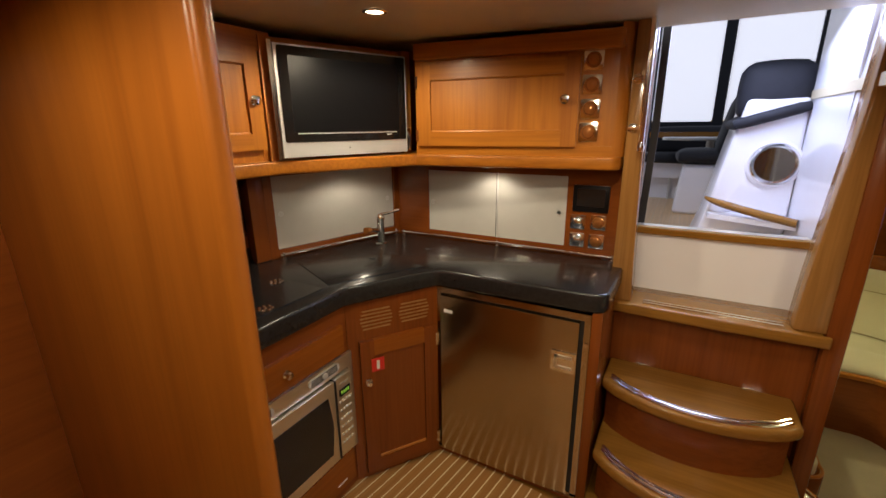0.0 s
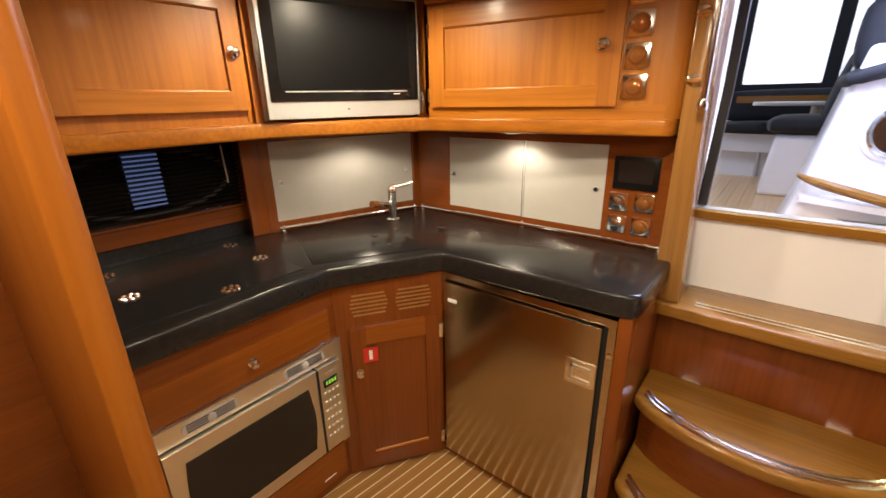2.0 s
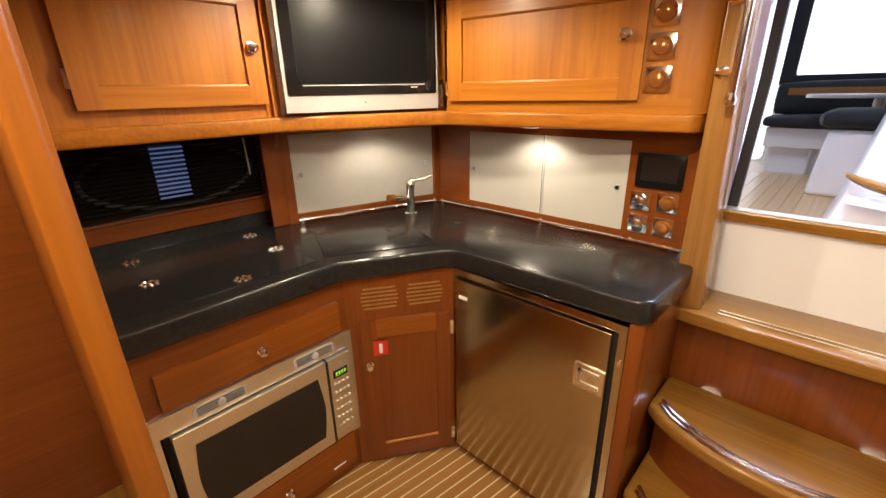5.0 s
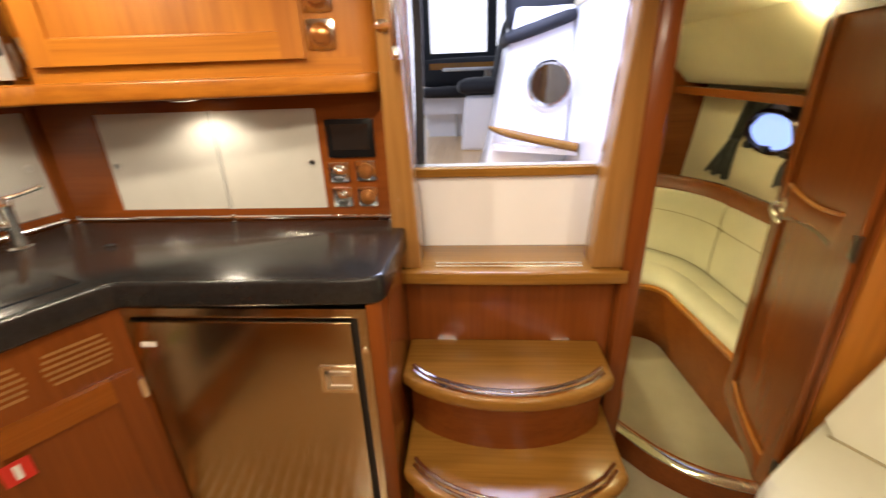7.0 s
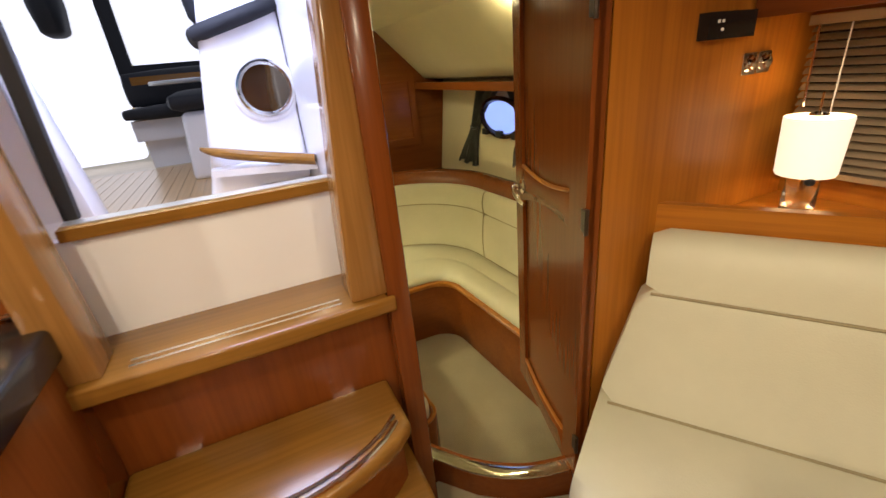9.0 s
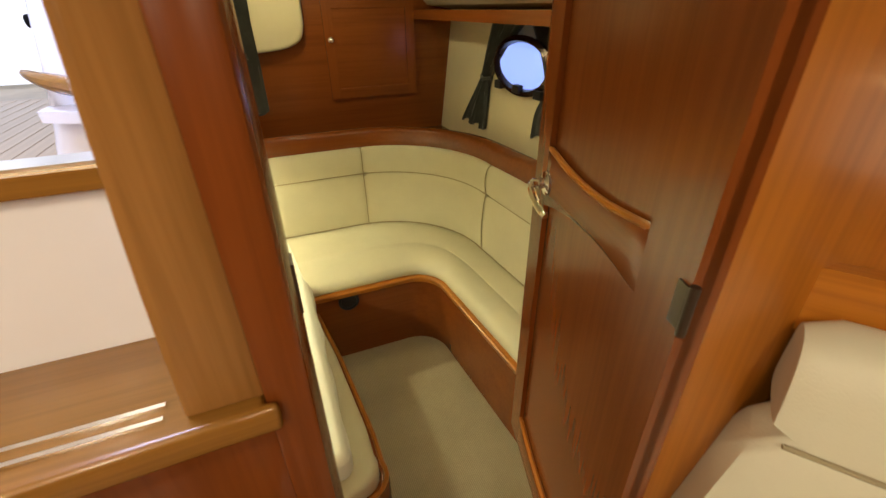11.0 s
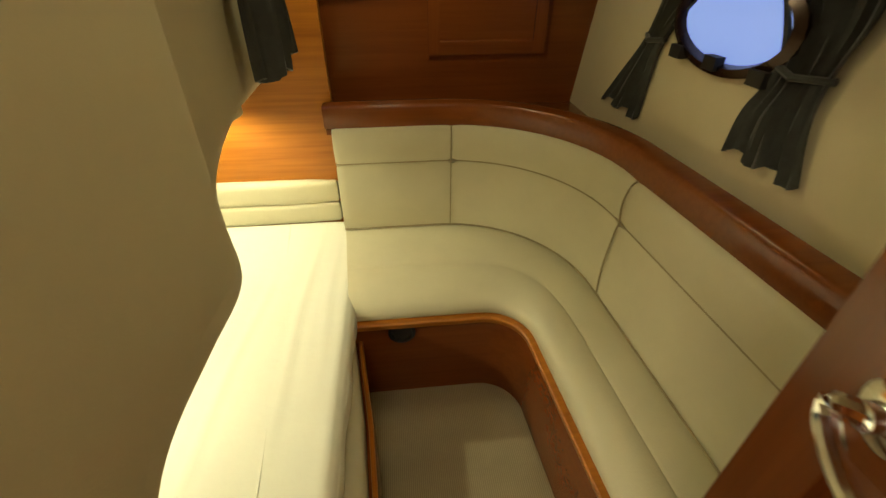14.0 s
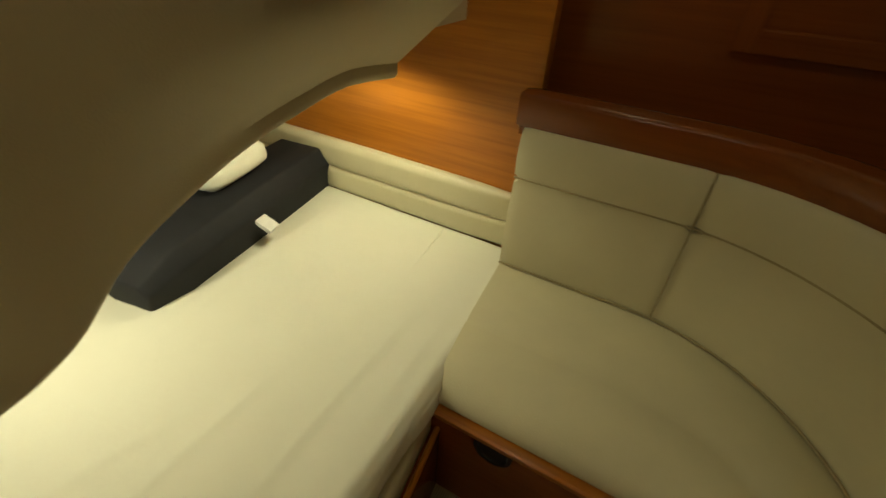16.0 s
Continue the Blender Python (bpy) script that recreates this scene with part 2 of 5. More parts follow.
def lathe(bm, prof, seg=20, base=(0, 0, 0), axis="z"):
    """A turned shape: prof is (radius, height) from one end to the other."""
    rings = []
    for r, h in prof:
        ring = []
        for i in range(seg):
            a = 2 * math.pi * i / seg
            u, v = max(r, 1e-4) * math.cos(a), max(r, 1e-4) * math.sin(a)
            p = {"z": (u, v, h), "y": (u, -h, v), "x": (h, u, v)}[axis]
            ring.append((base[0] + p[0], base[1] + p[1], base[2] + p[2]))
        rings.append(ring)
    return loft(bm, rings)


def tube(bm, pts, r, seg=10):
    pts = [Vector(p) for p in pts]
    rings = []
    for i, p in enumerate(pts):
        d = (pts[min(i + 1, len(pts) - 1)] - pts[max(i - 1, 0)]).normalized()
        u = d.cross(Vector((0, 0, 1)) if abs(d.z) < 0.9 else Vector((1, 0, 0))).normalized()
        w = d.cross(u)
        rr = r[i] if isinstance(r, (list, tuple)) else r
        rings.append([p + rr * (math.cos(2 * math.pi * k / seg) * u + math.sin(2 * math.pi * k / seg) * w) for k in range(seg)])
    return loft(bm, rings)


def arc(cx, cy, r, a0, a1, n=8):
    return [(cx + r * math.cos(radians(a0 + (a1 - a0) * i / n)), cy + r * math.sin(radians(a0 + (a1 - a0) * i / n))) for i in range(n + 1)]


def rounded(x0, x1, y0, y1, r, n=5):
    return arc(x1 - r, y1 - r, r, 0, 90, n) + arc(x0 + r, y1 - r, r, 90, 180, n) + arc(x0 + r, y0 + r, r, 180, 270, n) + arc(x1 - r, y0 + r, r, 270, 360, n)


def smooth_line(pts, n=6):
    """Catmull-Rom through points of any size."""
    out = []
    P = [Vector(p) for p in pts]
    for i in range(len(P) - 1):
        a, b, c, d = P[max(i - 1, 0)], P[i], P[i + 1], P[min(i + 2, len(P) - 1)]
        for k in range(n):
            t = k / n
            out.append(0.5 * (2 * b + (c - a) * t + (2 * a - 5 * b + 4 * c - d) * t * t + (3 * b - a - 3 * c + d) * t ** 3))
    out.append(P[-1])
    return [tuple(p) for p in out]


def mesh_of(name, bm, material, bev=0.0, seg=2, angle=35):
    if bev:
        edges = [e for e in bm.edges if len(e.link_faces) == 2 and e.calc_face_angle(0) > radians(30)]
        bmesh.ops.bevel(bm, geom=edges, offset=bev, segments=seg, profile=0.5, affect="EDGES", clamp_overlap=True)
    me = bpy.data.meshes.new(name)
    bm.to_mesh(me)
    bm.free()
    for p in me.polygons:
        p.use_smooth = True
    me.set_sharp_from_angle(angle=radians(angle))
    me.materials.append(material)
    return me


def part(name, bm, material, parent, label="", bev=0.0, seg=2, angle=35):
    ob = new(name, mesh_of(name, bm, material, bev, seg, angle))
    ob.parent = parent
    if label:
        tagged(ob, label)
    return ob


def thing(name, m, label, category, group="", kind=""):
    ob = new(name)
    ob.matrix_world = m
    ob.empty_display_size = 0.05
    return tagged(ob, label, category, group, kind)


def solid(name, bm, material, label, category="", group="", kind="structure", bev=0.0, seg=2, m=None, angle=35):
    ob = new(name, mesh_of(name, bm, material, bev, seg, angle))
    if m is not None:
        ob.matrix_world = m
    return tagged(ob, label, category, group, kind)


def cushion(bm, w, d, h, r=0.03, puff=0.012, n=10):
    """A padded block: w by d by h from the origin, its faces puffed out a little."""
    box(bm, 0, w, 0, d, 0, h)
    bmesh.ops.subdivide_edges(bm, edges=bm.edges[:], cuts=n, use_grid_fill=True)
    c = Vector((w / 2, d / 2, h / 2))
    half = Vector((w / 2, d / 2, h / 2))
    for v in bm.verts:
        q = v.co - c
        inner = Vector([max(-(half[i] - r), min(half[i] - r, q[i])) for i in range(3)])
        off = q - inner
        if off.length > 1e-6:
            off = off.normalized() * r
        u = [1 - (q[i] / half[i]) ** 2 for i in range(3)]
        push = Vector([puff * (1 if q[i] > 0 else -1) * u[(i + 1) % 3] * u[(i + 2) % 3] * (abs(abs(q[i]) - half[i]) < 1e-4) for i in range(3)])
        v.co = c + inner + off + push
    bmesh.ops.recalc_face_normals(bm, faces=bm.faces[:])
    return bm


def panel_door(parent, w, h, stile=0.055, thick=0.02, name="door", wx=None, wz=None, pan=None):
    """A framed cabinet door in the local x-z plane, its face towards -y, its lower corner at the origin."""
    wx, wz, pan = wx or WX, wz or WZ, pan or WX
    door = part(name, boxed(0.0, stile, -thick, 0, 0, h), wz, parent, "", 0.004)
    part("stile", boxed(w - stile, w, -thick, 0, 0, h), wz, door, "", 0.004)
    for z0, z1 in ((0, stile), (h - stile, h)):
        part("rail", boxed(stile, w - stile, -thick, 0, z0, z1), wx, door, "", 0.004)
    part("panel", boxed(stile - 0.002, w - stile + 0.002, -thick * 0.45, 0, stile - 0.002, h - stile + 0.002), pan, door)
    ms = mesh_of("bead", tube(bm_new(), [(stile, -thick * 0.5, stile), (w - stile, -thick * 0.5, stile)], 0.006, 8), wx)
    for z in (0, h - 2 * stile):
        b = new("bead", ms)
        b.location, b.parent = (0, 0, z), door
    return door


def knob(parent, x, z, y, r=0.014, name="knob"):
    return part(name, lathe(bm_new(), [(r * 1.0, 0), (r * 1.05, 0.003), (r * 0.45, 0.005), (r * 0.42, 0.013), (r * 0.85, 0.016), (r, 0.022), (r * 0.7, 0.028), (0, 0.03)], 18, (x, y, z), "y"), CHROME, parent, "small round chrome knob")

# ---------------- setting ----------------
CT = 0.945   # counter top
CEIL = 1.905
solid("floor", prism(bm_new(), [(-0.9, -3.2), (2.75, -3.2), (2.75, -1.7), (1.42, -0.65), (1.42, 0.43), (-0.9, 0.46)], -0.06, -0.006), OAKX, "varnished teak galley sole under the strip planking", kind="structure")
solid("floor_carpet", prism(bm_new(), [(1.42, -0.65), (2.75, -1.7), (2.75, 0.15), (1.9, 0.15), (1.74, 0.21), (1.6, 0.31), (1.5, 0.43), (1.42, 0.43)], -0.13, -0.075), CARPET, "beige short-pile carpet at the foot of the cabin door")
solid("floor_cabin", boxed(-0.3, 2.7, 0.18, 2.6, -0.36, -0.30), CARPET_RIB, "beige ribbed carpet of the sunken aft cabin")
solid("ceiling", boxed(-1.0, 2.75, -3.2, 0.55, CEIL, CEIL + 0.05), CEILING, "cream glossy vinyl saloon ceiling")
# Unseen end wall, added to keep sky light out of the saloon.
solid("wall_saloon_end", boxed(-1.0, 2.75, -3.25, -3.2, -0.05, 2.0), WZ, "cherry wall added out of view to close the saloon")
solid("wall_port", boxed(-0.95, -0.88, -3.2, 0.6, -0.05, 2.0), RY, "dark cherry lining of the port hull side")
solid("wall_starboard", boxed(2.70, 2.75, -3.2, 0.5, -0.05, 2.0), WY, "varnished cherry lining of the starboard hull side")
solid("wall_galley", boxed(-0.88, 0.70, 0.47, 0.52, -0.05, 2.0), RX, "varnished cherry bulkhead behind the galley")
# partition by which the camera stands
solid("partition", prism(bm_new(), rounded(-0.9, 0.2, -1.075, -1.03, 0.018), -0.02, CEIL), DEEPZ, "glossy cherry partition with a rounded edge beside the galley")

# strip-planked sole: narrow teak planks with pale strips between
sole = tagged(new("sole_planking"), "teak and holly strip planking on the galley sole", "floor", kind="structure")
sole.matrix_world = pose(0, 0, 0, 0, 0, -8.2)

# companionway bulkhead
def jamb(name, pts, label):
    return solid(name, prism(bm_new(), pts, 0.36, 0.47, "y"), OAKZ, label, bev=0.006)


jamb("jamb_port", [(0.664, 0.80), (0.752, 0.80), (0.738, 1.15), (0.727, 1.55), (0.725, 1.96), (0.664, 1.96)], "pale teak companionway jamb beside the galley")
jamb("jamb_starboard", smooth_line([(1.306, 0.80), (1.315, 1.0), (1.338, 1.3), (1.356, 1.55), (1.37, 1.96)], 5) + [(1.405, 1.96), (1.405, 0.80)], "pale curved teak companionway jamb")
solid("door_post", prism(bm_new(), [(1.403, 0.352), (1.464, 0.352), (1.473, 0.39), (1.475, 0.47), (1.403, 0.47)], -0.31, CEIL), RZ, "dark varnished mahogany door post", bev=0.006)
solid("strike_plate", boxed(1.470, 1.4775, 0.405, 0.44, 0.89, 0.97), BRONZE, "dark strike plate on the door post", bev=0.001)
solid("stair_riser", boxed(0.69, 1.404, 0.405, 0.445, -0.02, 0.775), RZ, "mahogany board behind the steps")
cap = solid("companionway_sill", prism(bm_new(), [(0.675, 0.336)] + [(x, y) for x, y in smooth_line([(0.75, 0.333), (1.04, 0.325), (1.33, 0.333)], 5)] + [(1.42, 0.334), (1.42, 0.351), (1.402, 0.351), (1.402, 0.57), (0.675, 0.57)], 0.752, 0.80), OAKX, "varnished teak companionway sill board", bev=0.01, seg=3)
for y0 in (0.365, 0.39):
    solid("sill_strip", boxed(0.80, 1.28, y0, y0 + 0.007, 0.80, 0.806), CHROME, "polished steel anti-slip strip", bev=0.002)
solid("wall_cockpit_riser", prism(bm_new(), [(0.66, 0.80), (1.405, 0.80), (1.405, 1.062), (0.66, 1.062)], 0.562, 0.60, "y"), GEL, "white gelcoat riser up to the cockpit")
solid("threshold", boxed(0.722, 1.355, 0.54, 0.60, 1.064, 1.092), OAKX, "varnished teak threshold strip", bev=0.012, seg=3)
solid("threshold_plate", boxed(0.725, 1.345, 0.56, 0.61, 1.092, 1.097), STEEL_LT, "polished steel sliding door track", bev=0.002)
solid("wall_cockpit_side_port", boxed(0.60, 0.665, 0.47, 0.62, 0.8, 2.0), GEL, "white gelcoat door surround")
solid("wall_cockpit_side_starboard", prism(bm_new(), [(1.36, 0.8), (1.402, 0.8), (1.402, 2.0), (1.398, 2.0), (1.375, 1.5)], 0.47, 0.60, "y"), GEL, "white gelcoat door surround")
# angled bulkhead right of the door and its neighbours
solid("wall_aft_saloon", boxed(1.938, 2.72, 0.14, 0.19, -0.31, 2.0), WZ, "varnished cherry bulkhead with vertical grain", bev=0.004)
# Added behind the hinge gap so that little light gets through it.
solid("door_jamb", prism(bm_new(), [(1.926, 0.192), (1.98, 0.192), (1.98, 0.26), (1.95, 0.26)], -0.31, 1.80), RZ, "mahogany strip added behind the hinges to keep the gap dark", bev=0.003)
solid("door_header", prism(bm_new(), [(1.47, 0.41), (1.89, 0.14), (1.91, 0.19), (1.48, 0.47)], 1.80, 2.0), RX, "mahogany header over the cabin door")
sill_pts = smooth_line([(1.476, 0.47), (1.60, 0.315), (1.74, 0.215), (1.905, 0.165)], 6)
solid("door_sill", prism(bm_new(), [(x, y, 0)[:2] for x, y in sill_pts] + [(x + 0.03, y + 0.05) for x, y in sill_pts[::-1]], -0.31, 0.035), RX, "curved mahogany door sill")
solid("sill_trim", prism(bm_new(), [(x - 0.004, y - 0.006) for x, y in sill_pts] + [(x + 0.022, y + 0.034) for x, y in sill_pts[::-1]], 0.035, 0.042), CHROME, "polished curved metal strip on the door sill", bev=0.002)

# cabin shell
solid("wall_cabin_back", boxed(1.36, 2.75, 2.45, 2.5, -0.35, 1.66), RX, "dark varnished mahogany cabin bulkhead with horizontal grain")
solid("wall_cabin_berth", prism(bm_new(), [(0.0, -0.35), (1.455, -0.35), (1.455, 1.62), (1.17, 1.62), (1.17, 0.845), (0.0, 0.845)], 2.235, 2.28, "y"), WX, "glowing cherry panel behind the berth")
solid("wall_cabin_hull", prism(bm_new(), [(2.50, 0.40), (2.60, 1.25), (2.68, 1.25), (2.68, -0.35), (2.50, -0.35)], 0.19, 2.5, "y"), HULLPAINT, "cream vinyl hull side of the cabin")
solid("wall_cabin_front", boxed(0.0, 1.40, 0.47, 0.50, -0.35, 0.750), LINER, "beige liner under the companionway")
solid("wall_berth_end", boxed(0.0, 0.05, 0.5, 2.24, -0.35, 0.845), LINER, "beige liner at the far end of the berth")
solid("ceiling_cabin", prism(bm_new(), [(2.68, 1.24), (2.45, 1.27), (2.12, 1.60), (1.37, 1.64), (1.37, 1.68), (2.68, 1.68)], 0.2, 2.5, "y"), LINER, "sloping beige cabin ceiling liner")


# liner of the cockpit well that hangs over the berth
def liner_shell():
    """A skin whose lower edge runs level, then rises aft; a rounded rim stands proud along the edge."""
    bm = bm_new()
    rings = []
    ys = smooth_line([(0.475, 0.36, 1.452), (0.56, 0.44, 1.452), (0.62, 0.54, 1.452), (0.66, 0.63, 1.451), (0.70, 0.70, 1.45), (0.77, 0.738, 1.45), (0.90, 0.732, 1.447), (1.04, 0.716, 1.442), (1.12, 0.718, 1.42), (1.20, 0.736, 1.37), (1.30, 0.745, 1.325), (1.42, 0.755, 1.285), (1.55, 0.765, 1.26), (1.70, 0.775, 1.245), (1.86, 0.757, 1.24)], 5)
    for y, zb, xw in ys:
        r = 0.02
        k = max(0.0, min(1.0, (y - 1.06) / 0.10))
        k = k * k * (3 - 2 * k)
        xu, zc = xw + (1.405 - xw) * k if y > 1.06 else xw, zb + 0.05 + 0.13 * k
        slope = [(xu + (xw - xu) * t, zc + (zb + r + 0.015 - zc) * t) for t in (0.08, 0.25, 0.5, 0.8, 1.0)]
        prof = [(xu + 0.03, 1.645), (xu + 0.012, 1.3), (xu + 0.004, zc + 0.06), (xu + 0.003, zc + 0.012)] + slope + [(xw - r + r * math.cos(q), zb + r - r * math.sin(q)) for q in [radians(d) for d in range(0, 91, 15)]] + [(xw - 0.05, zb + 0.008), (xw - 0.10, zb + 0.03), (xw - 0.13, min(0.845, zb + 0.07)), (0.05, min(0.845, zb + 0.075))]
        rings.append([(x, y, z) for x, z in prof])
    n = len(rings[0])
    loft(bm, rings, closed=False)
    last = rings[-1]
    v = [bm.verts.new(p) for p in last] 
    w = [bm.verts.new((p[0] - 0.1, p[1] + 0.01, max(p[2], 0.80))) for p in last]
    for k in range(n - 5):
        bm.faces.new((v[k], v[k + 1], w[k + 1], w[k]))
    bmesh.ops.recalc_face_normals(bm, faces=bm.faces[:])
    return bm


solid("cockpit_well_liner", liner_shell(), LINER, "moulded beige liner overhanging the berth", angle=38)
solid("trim_liner_seam", tube(bm_new(), [(1.434, 1.068, 0.775), (1.4355, 1.068, 0.9), (1.4365, 1.068, 1.0), (1.444, 1.068, 1.3), (1.461, 1.068, 1.63)], 0.0025, 6), SEAM, "fine seam in the beige liner")
solid("wall_berth_side", prism(bm_new(), [(1.18, 0.832), (1.21, 0.832), (1.21, 1.645), (1.18, 1.645)], 1.85, 2.236, "y"), LINER, "beige side of the cockpit seat above the berth")
solid("ceiling_berth", boxed(0.0, 1.208, 1.85, 2.24, 0.832, 0.848), LINER, "beige underside of the cockpit over the berth")
solid("berth_overhead", prism(bm_new(), [(1.37, 1.62), (1.37, 1.07)] + smooth_line([(1.44, 1.069), (1.56, 1.076), (1.67, 1.092), (1.735, 1.13), (1.757, 1.20)], 5) + [(1.765, 1.62)], 2.37, 2.447, "y"), LINER, "cream moulded overhead above the berth end", bev=0.02, seg=4)

# ---------------- galley ----------------
# base unit along the port side, front at x = -0.23
LB = pose(-0.23, -1.03, 0, 0, 0, 90)      # local x runs aft, local -y into the room
base = thing("base_cabinet", LB, "reddish cherry galley base cabinet with two drawers", "cabinet")
part("lower_rail", boxed(0, 0.69, 0.0, 0.02, 0.0, 0.2), RX, base)
part("upper_rail", boxed(0, 0.69, 0, 0.02, 0.655, 0.865), RX, base)
part("stile", boxed(0.665, 0.69, 0, 0.02, 0.2, 0.655), RZ, base)
part("back_panel", boxed(0, 0.69, 0.55, 0.57, 0, 0.865), RX, base)
for nm, z0, z1, x0, x1 in (("drawer_front", 0.675, 0.788, 0.075, 0.648), ("drawer_front", 0.055, 0.205, 0.10, 0.655)):
    d = part(nm, boxed(x0, x1, -0.018, 0, z0, z1), DEEPX, base, "", 0.007, 3)
    knob(d, 0.36, (z0 + z1) / 2, -0.018)
part("label_strip", boxed(0.545, 0.60, -0.0195, -0.0175, 0.085, 0.091), WHITEINK, base, "thin pale strip")

mw = thing("microwave_oven", LB, "stainless steel microwave oven built into the galley cabinet", "microwave")
part("trim_frame", box(box(box(boxed(-0.02, 0.69, -0.012, 0.015, 0.592, 0.655), -0.02, 0.05, -0.012, 0.015, 0.21, 0.592), 0.665, 0.69, -0.012, 0.015, 0.21, 0.592), 0.0, 0.69, -0.012, 0.015, 0.20, 0.215), STEEL_LT, mw, "brushed steel surround", 0.003)
part("case", boxed(0.06, 0.665, 0.02, 0.4, 0.22, 0.592), BLACKRUB, mw)
mwd = part("door", boxed(0.075, 0.565, -0.03, 0.012, 0.225, 0.585), STEEL_LT, mw, "stainless door with dark window", 0.006, 3)
part("window", prism(bm_new(), [(x, z) for x, z in smooth_line([(0.125, 0.275), (0.112, 0.40), (0.125, 0.535)], 4)] + smooth_line([(0.525, 0.535), (0.54, 0.40), (0.525, 0.275)], 4), -0.0325, -0.029, "y"), BLACKGLOSS, mwd, "black glass window")
part("handle_edge", boxed(0.562, 0.570, -0.034, 0.012, 0.225, 0.585), BLACKRUB, mwd)
ctl = part("control_panel", boxed(0.572, 0.664, -0.028, 0.012, 0.225, 0.585), STEEL_LT, mw, "steel keypad panel", 0.004)
part("display", boxed(0.588, 0.648, -0.031, -0.027, 0.50, 0.532), BLACKGLOSS, ctl)
for i in range(4):
    part("digit", boxed(0.597 + i * 0.012, 0.605 + i * 0.012, -0.0318, -0.0308, 0.509, 0.524), GREENLED, ctl, "green lit digit")
part("maker_mark", boxed(0.60, 0.64, -0.0288, -0.0278, 0.552, 0.557), GREYINK, ctl)
btn = mesh_of("button", lathe(bm_new(), [(0.006, 0), (0.006, 0.003), (0.0045, 0.0045), (0, 0.005)], 10, (0, 0, 0), "y"), SILVER)
for r in range(6):
    for c in range(4):
        b = new("button", btn)
        b.parent, b.location = ctl, (0.592 + c * 0.018, -0.028, 0.475 - r * 0.038)
for x0 in (0.14, 0.455):
    g = part("vent_grille", prism(bm_new(), rounded(x0, x0 + 0.16, 0.606, 0.643, 0.018), -0.0145, -0.0115, "y"), SILVER, mw)
    sl = mesh_of("vent_slot", boxed(x0 + 0.012, x0 + 0.148, -0.0156, -0.0142, 0, 0.0035), BLACKRUB)
    for k in range(4):
        s = new("vent_slot", sl)
        s.parent, s.location = g, (0, 0, 0.611 + k * 0.0075)
    part("vent_cap", lathe(bm_new(), [(0.013, 0), (0.013, 0.006), (0.009, 0.008), (0, 0.008)], 16, (x0 + 0.08, -0.014, 0.624), "y"), SILVER, g)

# sink unit across the corner
SK = pose(-0.23, -0.345, 0, 0, 0, 56.3)
sink = thing("sink_cabinet", SK, "reddish cherry corner sink cabinet with framed door", "cabinet")
part("body", box(boxed(0, 0.415, 0, 0.02, 0, 0.865), 0.0, 0.415, -0.004, 0.002, 0, 0.865), RZ, sink, "", 0.002)
dr = part("door", boxed(0.045, 0.105, -0.024, -0.004, 0.03, 0.685), RZ, sink, "framed cherry door", 0.004)
part("stile", boxed(0.335, 0.39, -0.024, -0.004, 0.03, 0.685), RZ, dr, "", 0.004)
part("rail", boxed(0.105, 0.335, -0.024, -0.004, 0.03, 0.095), RX, dr, "", 0.004)
part("rail", boxed(0.105, 0.335, -0.024, -0.004, 0.615, 0.685), DEEPX, dr, "", 0.004)
part("panel", boxed(0.103, 0.337, -0.013, -0.004, 0.093, 0.617), RZ, dr)
part("bead", tube(bm_new(), [(0.107, -0.015, 0.1), (0.333, -0.015, 0.1)], 0.006, 8), WX, dr)
knob(dr, 0.072, 0.5, -0.024)
part("red_label", boxed(0.09, 0.145, -0.0265, -0.0235, 0.54, 0.60), REDLABEL, dr, "small red warning label")
part("label_mark", boxed(0.111, 0.124, -0.0275, -0.0263, 0.55, 0.59), WHITEINK, dr)
for z in (0.1, 0.62):
    part("hinge", boxed(0.39, 0.404, -0.026, -0.004, z - 0.03, z + 0.03), CHROME, sink, "", 0.003)
for x0 in (0.055, 0.225):
    for k in range(6):
        # The paler teak puts the highlights on the slots into their colour.
        part("vent_slot", prism(bm_new(), rounded(x0 + 0.008 * abs(k - 2.5) * 0.6, x0 + 0.145 - 0.008 * abs(k - 2.5) * 0.6, 0.728 + k * 0.016, 0.735 + k * 0.016, 0.0034, 3), -0.0055, -0.0035, "y"), PLANK, sink)

# refrigerator
fr = thing("refrigerator", pose(0, 0, 0), "stainless steel front-opening refrigerator under the counter", "refrigerator")
part("frame", box(box(box(boxed(-0.005, 0.655, -0.006, 0.02, 0.835, 0.862), -0.005, 0.02, -0.006, 0.02, 0.03, 0.835), 0.632, 0.655, -0.006, 0.02, 0.03, 0.835), -0.005, 0.655, -0.006, 0.02, 0.02, 0.042), STEEL, fr, "steel frame", 0.003)
part("gasket", boxed(0.02, 0.632, 0.004, 0.3, 0.042, 0.835), BLACKRUB, fr)
fd = part("door", boxed(0.026, 0.617, -0.022, 0.004, 0.048, 0.829), STEEL, fr, "brushed stainless steel door", 0.006, 3)
lt = part("latch_plate", boxed(0.52, 0.615, -0.027, -0.021, 0.615, 0.70), CHROME, fd, "square chrome latch", 0.003)
part("latch_pull", box(box(boxed(0.535, 0.60, -0.031, -0.026, 0.63, 0.64), 0.535, 0.545, -0.031, -0.026, 0.64, 0.685), 0.535, 0.60, -0.031, -0.026, 0.675, 0.685), STEEL_LT, lt, "", 0.002)
part("name_plate", boxed(0.045, 0.085, -0.0245, -0.0215, 0.755, 0.768), WHITEINK, fd)
part("hinge_screw", lathe(bm_new(), [(0.008, 0), (0.008, 0.004), (0, 0.005)], 12, (0.643, -0.006, 0.74), "y"), CHROME, fr)
